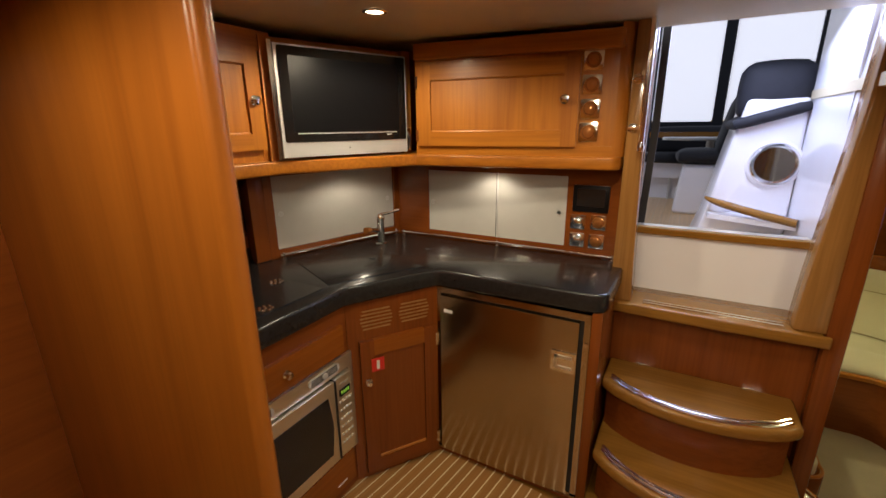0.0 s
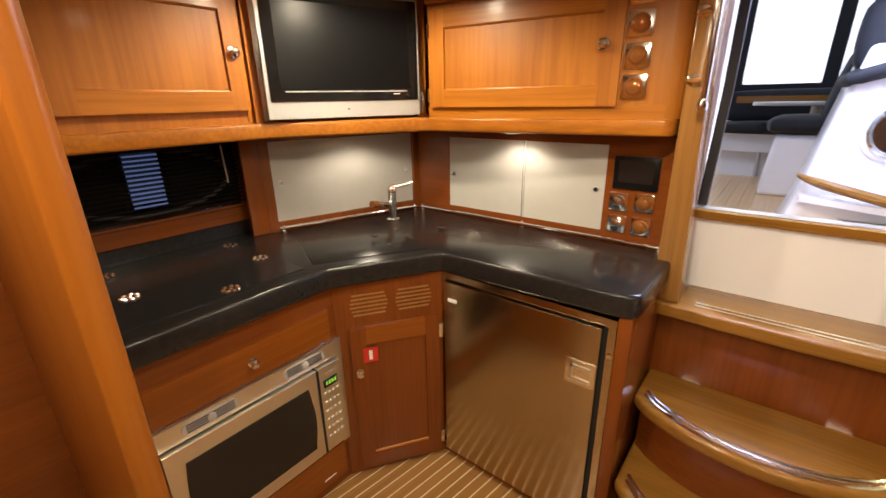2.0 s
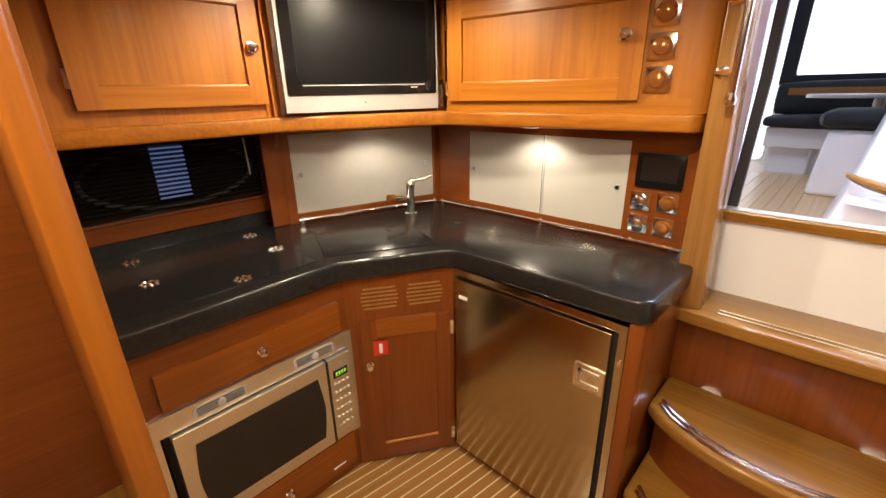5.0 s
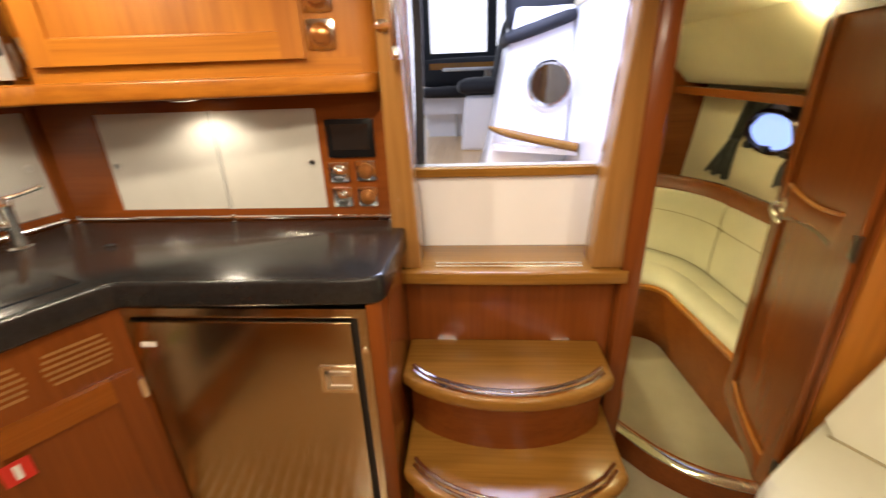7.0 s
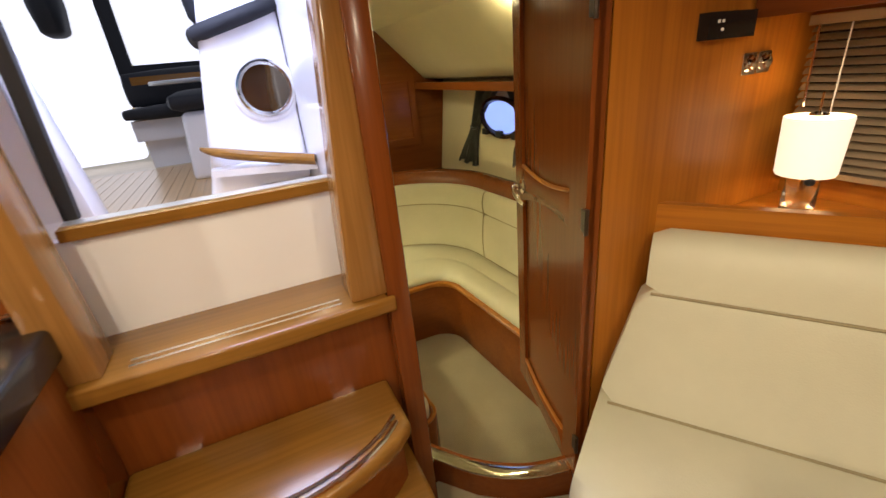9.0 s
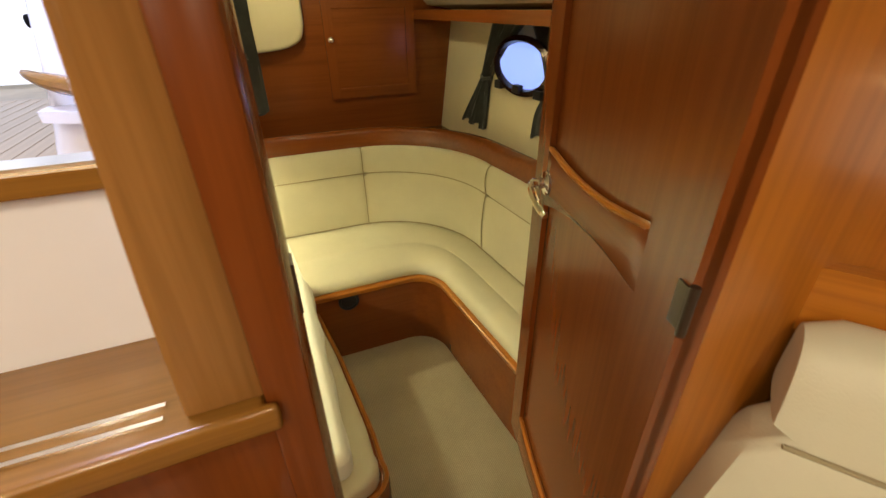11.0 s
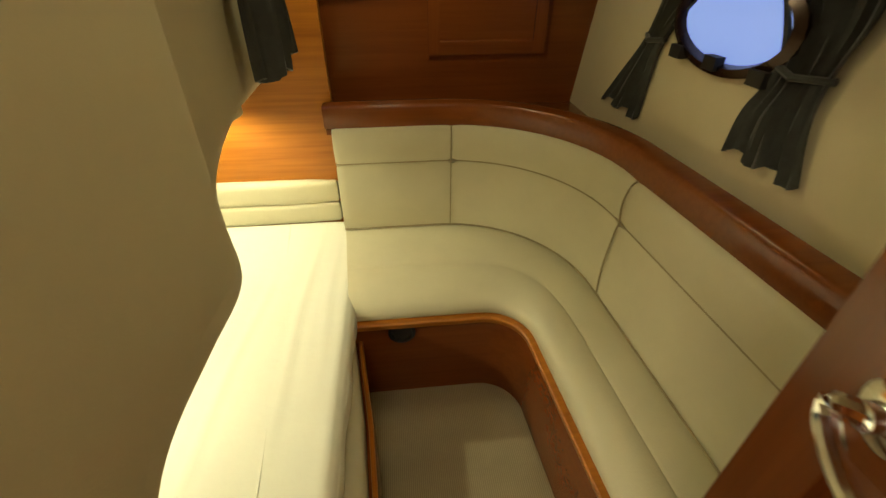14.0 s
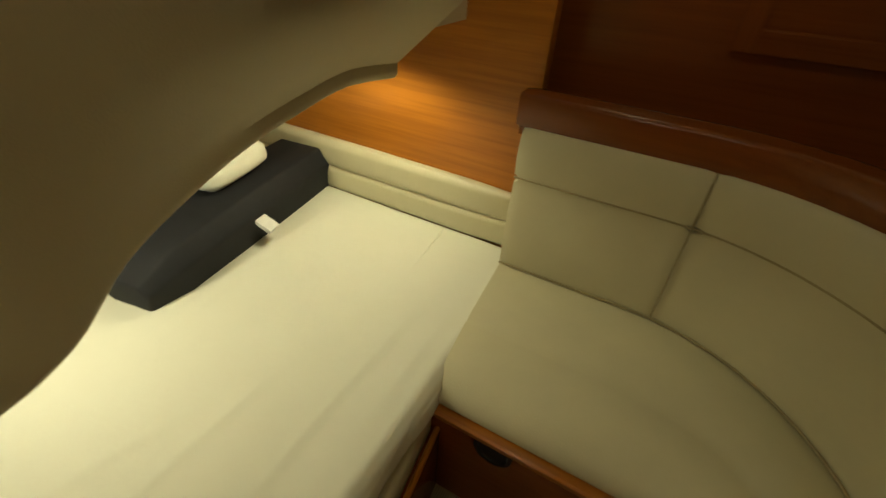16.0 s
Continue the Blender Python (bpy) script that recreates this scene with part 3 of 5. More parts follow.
solid("cabinet_end_panel", prism(bm_new(), [(0.656, -0.004), (0.69, 0.02), (0.69, 0.44), (0.656, 0.44)], 0, 0.87), RZ, "cherry end panel beside the refrigerator", "cabinet panel", kind="", bev=0.003)
solid("plinth", prism(bm_new(), [(-0.2, -0.30), (0.0, 0.0), (0.66, 0.0), (0.66, 0.03), (-0.02, 0.03), (-0.225, -0.28)], 0.0, 0.02), RX, "dark plinth under the galley units")

# worktop
front = [(-0.192, -1.03), (-0.192, -0.40)] + arc(-0.162, -0.385, 0.03, 180, 150, 3)[1:] + [(-0.01, -0.06)] + [(0.012, -0.03), (0.045, -0.022)] + [(0.63, -0.004)] + arc(0.655, 0.048, 0.05, -80, -5, 6) + [(0.708, 0.37), (0.68, 0.455)]
wt = thing("worktop", pose(0, 0, 0), "black solid-surface galley worktop with raised back edge", "countertop")
part("top", prism(bm_new(), front + [(-0.52, 0.455), (-0.73, -0.235), (-0.86, -0.28), (-0.86, -1.03)], 0.868, CT), BLACKTOP, wt, "", 0.012, 3)
part("upstand", box(bm_new(), -0.875, -0.835, -1.03, -0.28, CT - 0.02, 1.0), BLACKTOP, wt, "", 0.006)
part("hob_lid", boxed(-0.80, -0.26, -1.02, -0.42, CT, CT + 0.0035), BLACKTOP, wt, "flush black hob lid", 0.001)
part("sink_lid", prism(bm_new(), [(-0.60, -0.23), (-0.27, -0.38), (-0.06, -0.02), (-0.42, 0.12)], CT, CT + 0.003), BLACKTOP, wt, "flush black sink lid", 0.001)
for hx, hy in ((-0.33, -0.03), (-0.18, 0.22)):
    part("finger_hole", prism(bm_new(), [(hx + 0.018 * math.cos(a), hy + 0.01 * math.sin(a)) for a in [k * math.pi / 6 for k in range(12)]], CT + 0.003, CT + 0.0042), BLACKRUB, wt)

dot = mesh_of("stud", lathe(bm_new(), [(0.0075, 0), (0.0075, 0.003), (0.005, 0.006), (0, 0.007)], 10), CHROME)
def pot_rest(x, y):
    e = thing("pot_rest", pose(x, y, CT + 0.0035), "ring of small chrome studs set in the hob lid", "pot rest", "chrome pot rests on the hob")
    for k in range(7):
        a = 2 * math.pi * k / 7
        s = new("stud", dot)
        s.parent, s.location = e, (0.021 * math.cos(a), 0.021 * math.sin(a), 0)
    s = new("stud", dot)
    s.parent = e
    return e
for x, y in ((-0.475, -0.862), (-0.292, -0.655), (-0.725, -0.855), (-0.47, -0.46), (-0.70, -0.455)):
    pot_rest(x, y)

tap = thing("tap", pose(-0.455, 0.205, CT), "chrome kitchen mixer tap with swivel spout", "tap")
part("body", lathe(bm_new(), [(0.03, 0), (0.03, 0.006), (0.019, 0.01), (0.019, 0.125), (0.022, 0.13), (0.022, 0.15), (0.015, 0.16), (0, 0.162)], 20), CHROME, tap)
part("spout", tube(bm_new(), smooth_line([(0.0, -0.015, 0.075), (0.01, -0.07, 0.09), (0.02, -0.12, 0.102)], 4), 0.0115, 12), CHROME, tap)
part("spout_tip", tube(bm_new(), [(0.02, -0.115, 0.1), (0.026, -0.15, 0.106)], 0.0155, 12), AMBER, tap, "brass spout tip")
part("lever", tube(bm_new(), [(0.0, 0.0, 0.155), (0.035, 0.03, 0.163), (0.075, 0.065, 0.178)], (0.009, 0.006, 0.007), 10), CHROME, tap)

# rail along the back of the worktop
gr = thing("worktop_rail", pose(0, 0, CT), "low chrome rail along the back of the worktop", "rail")
for a, b in (((-0.715, -0.225), (-0.505, 0.43)), ((-0.48, 0.437), (0.66, 0.437))):
    part("bar", tube(bm_new(), [(*a, 0.016), (*b, 0.016)], 0.006, 8), CHROME, gr)
for x, y in ((-0.71, -0.21), (-0.51, 0.42), (-0.47, 0.437), (0.1, 0.437), (0.65, 0.437)):
    part("post", lathe(bm_new(), [(0.012, 0), (0.012, 0.004), (0.006, 0.006), (0.006, 0.02), (0.009, 0.024), (0, 0.03)], 10, (x, y, 0)), CHROME, gr)

# splashback behind the tap and along the bulkhead
SL = pose(-0.76, -0.325, 0, 0, 0, 73.1)
sp = thing("splashback_corner", SL, "cherry splashback frame with two pale grey sliding panels", "splashback")
part("frame", box(box(box(box(boxed(0.0, 0.11, 0, 0.03, CT, 1.40), 0.80, 0.89, 0, 0.03, CT, 1.40), 0.11, 0.80, 0, 0.03, CT, 0.985), 0.11, 0.80, 0, 0.03, 1.325, 1.40), 0.0, 0.9, 0.03, 0.04, CT, 1.40), RZ, sp, "", 0.002)
for x0, x1, y in ((0.108, 0.455, 0.012), (0.45, 0.802, 0.018)):
    p = part("sliding_panel", boxed(x0, x1, y, y + 0.006, 0.98, 1.33), GREYPANEL, sp, "", 0.001)
    hx = x0 + 0.035 if x0 < 0.3 else x1 - 0.04
    part("finger_pull", lathe(bm_new(), [(0.013, 0), (0.013, 0.002), (0.009, 0.0025), (0.008, 0.0), (0, 0.0)], 16, (hx, y, 1.15), "y"), SILVER, p)
SR = pose(-0.5, 0.462, 0)
sp = thing("splashback_long", SR, "cherry splashback frame with two pale grey sliding panels", "splashback")
part("frame", box(box(box(box(boxed(0.0, 0.185, 0, 0.012, CT, 1.40), 0.928, 1.19, 0, 0.012, CT, 1.40), 0.185, 0.928, 0, 0.012, CT, 0.985), 0.185, 0.928, 0, 0.012, 1.31, 1.40), 0.18, 0.93, 0.008, 0.012, CT, 1.40), RX, sp, "", 0.001)
part("panel_edge", boxed(0.5825, 0.5895, -0.002, 0.002, 0.985, 1.312), SILVER, sp, "thin grey panel edge")
part("panel_gap", boxed(0.5795, 0.5825, -0.001, 0.003, 0.985, 1.312), BLACKRUB, sp)
for x0, x1, y in ((0.18, 0.58, 0.0045), (0.5895, 0.93, 0.001)):
    p = part("sliding_panel", boxed(x0, x1, y, y + 0.004, 0.98, 1.315), GREYPANEL, sp)
    hx = x0 + 0.03 if x0 < 0.3 else x1 - 0.035
    part("finger_pull", lathe(bm_new(), [(0.013, 0), (0.013, 0.002), (0.009, 0.0025), (0.008, 0.0), (0, 0.0)], 16, (hx, y, 1.14), "y"), SILVER, p)

def dial(m, r, label, group, knobmat):
    e = thing("switch_plate", m, label, "switch", group)
    part("plate", prism(bm_new(), rounded(-r, r, -r, r, r * 0.2, 3), -0.006, 0, "y"), CHROME, e, "", 0.002)
    part("button", lathe(bm_new(), [(r * 0.78, 0.006), (r * 0.78, 0.009), (r * 0.62, 0.011), (r * 0.55, 0.018), (r * 0.3, 0.022), (0, 0.023)], 18, (0, 0, 0), "y"), knobmat, e)
    return e
for x, z in ((0.485, 1.106), (0.575, 1.110), (0.487, 1.022), (0.573, 1.022)):
    dial(pose(x, 0.461, z), 0.034, "square chrome switch plate on the splashback", "switches on the splashback", CHROME if x < 0.55 else AMBER)
scr = thing("display_unit", pose(0.535, 0.461, 1.215), "dark grey control display on the splashback", "display")
part("bezel", prism(bm_new(), rounded(-0.078, 0.078, -0.06, 0.06, 0.006, 2), -0.008, 0, "y"), SCREEN, scr, "", 0.002)
part("screen", boxed(-0.06, 0.06, -0.0095, -0.0078, -0.035, 0.045), BLACKGLOSS, scr)

# side window with a dark blind
bw = thing("side_window", pose(-0.848, -1.0, 0, 0, 0, 90), "dark oval side window behind a closed slatted blind", "window")
part("frame", box(box(box(boxed(0, 0.72, 0.0, 0.03, 1.0, 1.07), 0, 0.72, 0.0, 0.03, 1.345, 1.41), 0.70, 0.72, 0, 0.03, 1.07, 1.345), -0.03, 0.03, 0, 0.03, 1.07, 1.345), RX, bw, "", 0.003)
part("sill_trim", boxed(0.0, 0.72, -0.022, 0.0, 1.005, 1.062), RX, bw, "cherry sill trim", 0.006)
part("glass", boxed(0.03, 0.70, 0.02, 0.028, 1.07, 1.345), BLACKGLOSS, bw)
part("sky_patch", boxed(0.31, 0.42, 0.016, 0.019, 1.12, 1.31), emitter("dim_window_light", (0.04, 0.055, 0.12), 1.4), bw)
part("rim", tube(bm_new(), [(0.37 + 0.29 * math.cos(a), 0.011, 1.205 + 0.115 * math.sin(a)) for a in [k * math.pi / 20 for k in range(41)]], 0.008, 8), BLACKRUB, bw)
sl = mesh_of("slat", box(bm_new(), 0.03, 0.70, -0.010, 0.010, -0.0006, 0.0006), BLIND_DK)
for k in range(16):
    s = new("slat", sl)
    s.parent, s.location, s.rotation_euler = bw, (0, 0.0, 1.085 + k * 0.0165), (radians(-34), 0, 0)
part("tilt_rod", tube(bm_new(), [(0.64, -0.014, 1.32), (0.645, -0.014, 1.17)], 0.003, 6), SILVER, bw)
solid("corner_post", prism(bm_new(), [(-0.87, -0.29), (-0.845, -0.30), (-0.745, -0.33), (-0.735, -0.26), (-0.80, -0.20), (-0.87, -0.20)], CT, 1.41), RZ, "reddish cherry post between window and splashback", bev=0.004)

# ---------------- upper cabinets ----------------
# one shelf edge under the lockers
edge = [(-0.525, -1.03), (-0.525, -0.33)] + [(-0.235, 0.215)] + [(0.60, 0.335)] + arc(0.615, 0.375, 0.04, -82, 0, 5) + [(0.66, 0.47), (-0.6, 0.47), (-0.87, 0.0), (-0.87, -1.03)]
solid("locker_shelf", prism(bm_new(), edge, 1.355, 1.408), WX, "cherry shelf with a rounded fiddle under the wall lockers", "shelf", kind="", bev=0.008, seg=3)
UL = pose(-0.56, -1.03, 1.408, 0, 0, 90)
ul = thing("wall_locker", UL, "cherry wall locker with a framed door above the hob", "cabinet")
part("body", box(box(boxed(0, 0.12, 0, 0.3, 0, 0.46), 0.66, 0.735, 0, 0.3, 0, 0.46), 0.12, 0.66, 0.004, 0.3, 0, 0.46), WZ, ul)
part("crown", boxed(0, 0.735, -0.012, 0.02, 0.40, 0.47), WX, ul, "", 0.006)
d = panel_door(ul, 0.535, 0.365, 0.06, 0.02, "door", WX, WZ, WZ)
d.location = (0.13, 0, 0.045)
knob(d, 0.50, 0.18, -0.02, 0.017)
for z in (0.08, 0.30):
    part("hinge", boxed(0.118, 0.13, -0.02, 0.0, z - 0.025 + 0.045, z + 0.025 + 0.045), CHROME, ul, "", 0.002)

TV = pose(-0.53, -0.325, 1.408, 0, 0, 69.3)
part_back = solid("television_bay", box(box(boxed(-0.03, 0.66, 0.04, 0.06, 0.0, 0.46), -0.03, -0.005, 0.0, 0.05, 0, 0.46), 0.615, 0.66, 0.012, 0.05, 0, 0.46), WZ, "cherry recess between the lockers holding the television", "cabinet panel", kind="", m=TV)
tv = thing("television", TV, "black flat television with a silver lower frame", "television")
part("case", boxed(0.01, 0.605, -0.03, 0.03, 0.012, 0.43), SILVER, tv, "", 0.006, 3)
part("bezel", prism(bm_new(), rounded(0.022, 0.597, 0.07, 0.424, 0.006, 2), -0.0345, -0.0295, "y"), BLACKGLOSS, tv, "", 0.0015)
part("screen", boxed(0.06, 0.558, -0.0355, -0.0342, 0.112, 0.39), SCREEN, tv)
part("chin_line", boxed(0.075, 0.545, -0.037, -0.034, 0.102, 0.106), SILVER, tv)
part("status_lamp", boxed(0.488, 0.515, -0.0368, -0.0345, 0.0925, 0.0955), WHITEINK, tv)
part("power_dot", lathe(bm_new(), [(0.003, 0), (0.003, 0.002), (0, 0.0025)], 8, (0.30, -0.03, 0.042), "y"), BLACKRUB, tv)
part("side_strip", boxed(-0.008, 0.008, -0.024, 0.04, 0.005, 0.44), CHROME, tv, "polished steel side strip", 0.003)
bk = thing("television_bracket", TV, "small chrome catch beside the television", "bracket")
part("plate", boxed(0.622, 0.642, -0.004, 0.012, 0.015, 0.12), CHROME, bk, "", 0.003)
part("latch", tube(bm_new(), [(0.632, -0.012, 0.02), (0.632, -0.014, 0.075), (0.632, -0.004, 0.10)], 0.007, 8), CHROME, bk)

UR = pose(-0.235, 0.228, 1.408, 0, 0, 8.15)
ur = thing("wall_locker", UR, "cherry wall locker with a wide framed door", "cabinet")
part("body", box(bm_new(), 0, 0.865, 0.004, 0.2, 0, 0.47), WZ, ur)
part("end_column", prism(bm_new(), arc(0.86, 0.055, 0.055, -90, 0, 6) + [(0.915, 0.12), (0.86, 0.12)], 0.0, 0.495), WZ, ur, "rounded cherry end column")
part("base_rail", boxed(0.0, 0.865, -0.002, 0.004, 0.0, 0.042), WX, ur, "", 0.001)
part("crown", prism(bm_new(), [(0, -0.02), (0.84, -0.02)] + arc(0.845, 0.01, 0.03, -90, 0, 4) + [(0.875, 0.15), (0, 0.15)], 0.405, 0.475), WX, ur, "", 0.008, 3)
d = panel_door(ur, 0.70, 0.345, 0.062, 0.02, "door", WX, WZ, WZ)
d.location = (0.02, 0, 0.04)
knob(d, 0.645, 0.185, -0.02, 0.018)
for z in (0.08, 0.31):
    part("hinge", boxed(0.008, 0.02, -0.02, 0.0, z - 0.02, z + 0.03), CHROME, ur, "", 0.002)
for k in range(4):
    z = 1.505 + k * 0.0905
    dial(UR @ pose(0.765, 0.003, z - 1.408), 0.038, "square chrome light switch with amber centre", "switches on the wall locker", AMBER)

hr = thing("grab_rail", pose(0, 0, 0), "tall chrome grab rail by the companionway", "rail")
part("bar", tube(bm_new(), [(0.725, 0.31, 1.455), (0.724, 0.31, 1.9)], 0.011, 12), CHROME, hr)
part("end_ball", lathe(bm_new(), [(0.0, -0.02), (0.014, -0.014), (0.016, 0.0), (0.011, 0.016), (0.011, 0.02)], 14, (0.725, 0.31, 1.45)), CHROME, hr)
for z in (1.52, 1.70):
    part("standoff", tube(bm_new(), [(0.66, 0.375, z), (0.725, 0.31, z)], 0.008, 10), CHROME, hr)
    part("rose", lathe(bm_new(), [(0.018, 0), (0.018, 0.004), (0.01, 0.007), (0, 0.008)], 14, (0.685, 0.36, z), "y"), CHROME, hr)

def downlight(x, y, z=CEIL):
    e = thing("downlight", pose(x, y, z), "recessed warm downlight with a chrome ring, from a partly added set", "ceiling light", "ceiling downlights")
    part("ring", lathe(bm_new(), [(0.04, -0.001), (0.042, -0.005), (0.034, -0.008), (0.03, -0.002), (0.03, -0.001)], 22), CHROME, e)
    part("bulb", lathe(bm_new(), [(0.029, -0.001), (0.029, -0.004), (0, -0.006)], 18), BULB, e)
# Fittings for the lamps above; all but the first are added.
for px, py in ((-0.08, -0.25), (0.75, -0.45), (0.55, -1.45), (1.65, -1.0), (1.5, -1.9), (0.0, -1.6)):
    downlight(px, py)
downlight(-0.47, 0.08, 1.355)
downlight(0.08, 0.36, 1.355)
downlight(2.10, 0.86, 1.603)
# Fitting made up for the added fill lamp of the cabin.
downlight(1.64, 1.88, 1.622)

# ---------------- steps ----------------
def tread_shape(x0, x1, yb, yc, yf, r):
    """Plan of a tread whose front bulges out: square at the back, rounded at the front corners."""
    mid = [(x0 + (x1 - x0) * t, yc - (yc - yf) * (1 - (2 * t - 1) ** 2) ** 0.8) for t in [i / 14 for i in range(15)]]
    return [(x0, yb)] + mid + [(x1, yb)]

steps = thing("steps", pose(0, 0, 0), "varnished teak and mahogany companionway steps with two curved treads", "steps")
for z, yc, yf, x0, x1 in ((0.50, 0.195, 0.078, 0.69, 1.37), (0.255, 0.04, -0.10, 0.70, 1.395)):
    t = part("tread", prism(bm_new(), tread_shape(x0, x1, 0.402, yc, yf, 0.05), z - 0.05, z), OAKX, steps, "glossy teak tread with a rounded nosing", 0.016, 3)
    part("riser", prism(bm_new(), tread_shape(x0 + 0.02, x1 - 0.02, 0.40, yc + 0.05, yf + 0.05, 0.05), z - 0.26 if z > 0.3 else 0.0, z - 0.05), RX, steps, "curved mahogany riser")
    for off in (0.018, 0.042):
        pts = [(x, y + off, z + 0.002) for x, y in tread_shape(x0 + 0.035, x1 - 0.035, 0.40, yc, yf, 0.05)[1:-1]]
        part("nosing_strip", tube(bm_new(), pts, 0.0065, 8), CHROME, t, "polished steel anti-slip strip")
    if z > 0.3:
        for hx in (0.83, 1.235):
            part("hinge", boxed(hx - 0.03, hx + 0.03, 0.385, 0.404, z, z + 0.004), CHROME, t, "small steel hinge", 0.001)

# ---------------- cockpit beyond the companionway ----------------
CF = 0.86
solid("cockpit_floor", prism(bm_new(), [(-1.5, 0.60), (1.34, 0.60), (1.34, 1.0), (1.18, 1.05), (1.18, 2.52), (3.5, 2.52), (3.5, 4.6), (-1.5, 4.6)], CF - 0.01, CF), plain("pale_teak_deck", (0.58, 0.47, 0.32), 0.45, 0.0, 0.12, 8.0), "pale sunlit teak cockpit sole")
solid("cockpit_side", boxed(1.376, 1.392, 0.60, 1.24, 0.95, 2.1), GEL, "white gelcoat side of the cockpit", "cockpit side")
hm = thing("helm_console", pose(0, 1.2, CF), "white moulded helm console with a round port and padded navy seat", "helm seat")
part("moulding", prism(bm_new(), smooth_line([(0.955, 0.0), (1.01, 0.2), (1.055, 0.45), (1.12, 0.79)], 4) + [(1.374, 0.79), (1.374, 0.11), (1.18, 0.11), (1.18, 0.0)], 0.0, 0.5, "y"), GEL, hm, "white moulded base", 0.02, 3)
part("port_recess", lathe(bm_new(), [(0.118, 0.0), (0.12, 0.005), (0.108, 0.009), (0.10, 0.004)], 32, (1.272, 0.0, 0.472), "y"), GEL, hm)
part("port_ring", lathe(bm_new(), [(0.098, 0.0), (0.102, 0.012), (0.094, 0.02), (0.084, 0.008), (0.084, 0.0)], 32, (1.275, 0.0, 0.472), "y"), CHROME, hm, "polished ring of the port")
part("port_glass", lathe(bm_new(), [(0.086, 0.001), (0.086, 0.006), (0, 0.007)], 28, (1.275, 0.0, 0.472), "y"), plain("dark_mirror", (0.16, 0.14, 0.1), 0.06, 0.9), hm, "dark reflecting port glass")
part("seat_cushion", cushion(bm_new(), 0.33, 0.48, 0.062, 0.026, 0.01, 6), NAVY, hm, "navy padded cushion").matrix_basis = pose(1.075, -0.03, 0.63, 0, -17, 0)
part("seat_back", cushion(bm_new(), 0.29, 0.16, 0.27, 0.04, 0.015, 6), NAVY, hm, "navy padded backrest").matrix_basis = pose(1.088, 0.02, 0.69, 0, 0, 0)
fb = thing("foot_board", pose(0, 0, 0), "tapering varnished teak foot board on the helm console", "foot rest")
line = smooth_line([(1.0, 1.195, 1.148), (1.06, 1.14, 1.132), (1.2, 1.05, 1.108), (1.372, 0.965, 1.082)], 5)
rings = []
for k, (x, y, z) in enumerate(line):
    w = 0.012 + 0.022 * min(1, k / 6)
    rings.append([(x + 0.25 * w * math.cos(a), y + w * math.cos(a), z + (0.008 + 0.012 * min(1, k / 6)) * math.sin(a)) for a in [j * math.pi / 6 for j in range(12)]])
part("board", loft(bm_new(), rings), OAKX, fb)
part("bracket", prism(bm_new(), [(1.02, 1.12), (1.2, 1.03), (1.37, 0.95), (1.37, 1.19), (1.02, 1.19)], 1.05, 1.075), GEL, fb)
pb = thing("passenger_seat", pose(0, 0, CF), "white moulded pedestal with a navy seat pad", "seat")
part("pedestal", prism(bm_new(), [(0.835, 0), (0.872, 0.38), (1.2, 0.38), (1.2, 0)], 2.2, 2.6, "y"), GEL, pb, "", 0.03, 3)
part("pad", cushion(bm_new(), 0.34, 0.46, 0.095, 0.04, 0.015, 6), NAVY, pb).matrix_basis = pose(0.825, 2.17, 0.385)
part("backrest", cushion(bm_new(), 0.08, 0.44, 0.42, 0.035, 0.01, 6), NAVY, pb).matrix_basis = pose(1.06, 2.18, 0.46, 0, 12, 0)
st = thing("cockpit_settee", pose(0, 0, CF), "white cockpit settee with navy cushions", "settee")
part("base", boxed(0.49, 1.9, 2.95, 3.35, 0.19, 0.325), GEL, st, "", 0.025, 3)
part("plinth", boxed(0.53, 1.9, 3.0, 3.35, 0.0, 0.19), GEL, st)
part("leg", tube(bm_new(), [(0.78, 2.97, 0.0), (0.78, 2.97, 0.2)], 0.012, 8), SILVER, st)
part("seat", cushion(bm_new(), 1.43, 0.42, 0.085, 0.035, 0.01, 6), NAVY, st).matrix_basis = pose(0.46, 2.9, 0.325)
part("back", cushion(bm_new(), 1.43, 0.12, 0.24, 0.03, 0.012, 6), NAVY, st).matrix_basis = pose(0.47, 3.24, 0.40)
ct = thing("cockpit_table", pose(0, 0, CF), "cockpit table with pale oval top and varnished edge board", "table")
part("top", prism(bm_new(), [(1.0 + 0.32 * math.cos(a), 2.85 + 0.16 * math.sin(a)) for a in [k * math.pi / 12 for k in range(24)]], 0.535, 0.56), SILVER, ct, "pale table top", 0.006)
part("edge_board", boxed(0.56, 1.3, 3.02, 3.06, 0.55, 0.60), OAKX, ct, "varnished edge board", 0.004)
part("leg", lathe(bm_new(), [(0.1, 0), (0.1, 0.01), (0.03, 0.03), (0.03, 0.535)], 16, (1.05, 2.85, 0)), SILVER, ct)
ws = thing("wheelhouse_windows", pose(0, 3.45, 0), "dark-framed wheelhouse windows full of white daylight", "window", kind="structure")
# Added glowing sheets act as daylight; the first fills an opening without glass.
for x0, x1, z0 in ((-1.6, 0.44, 0.88), (0.53, 1.06, 1.54), (1.14, 1.75, 1.54), (1.84, 3.4, 1.54)):
    part("pane", prism(bm_new(), rounded(x0, x1, z0, 2.85, 0.05), 0.015, 0.02, "y"), SKYGLOW, ws, "glowing white sheet standing in for daylight")
for x0, x1 in ((0.44, 0.535), (1.055, 1.145), (1.745, 1.845), (3.4, 3.6)):
    part("mullion", boxed(x0, x1, -0.02, 0.03, 1.48, 2.9), NAVY, ws, "", 0.01)
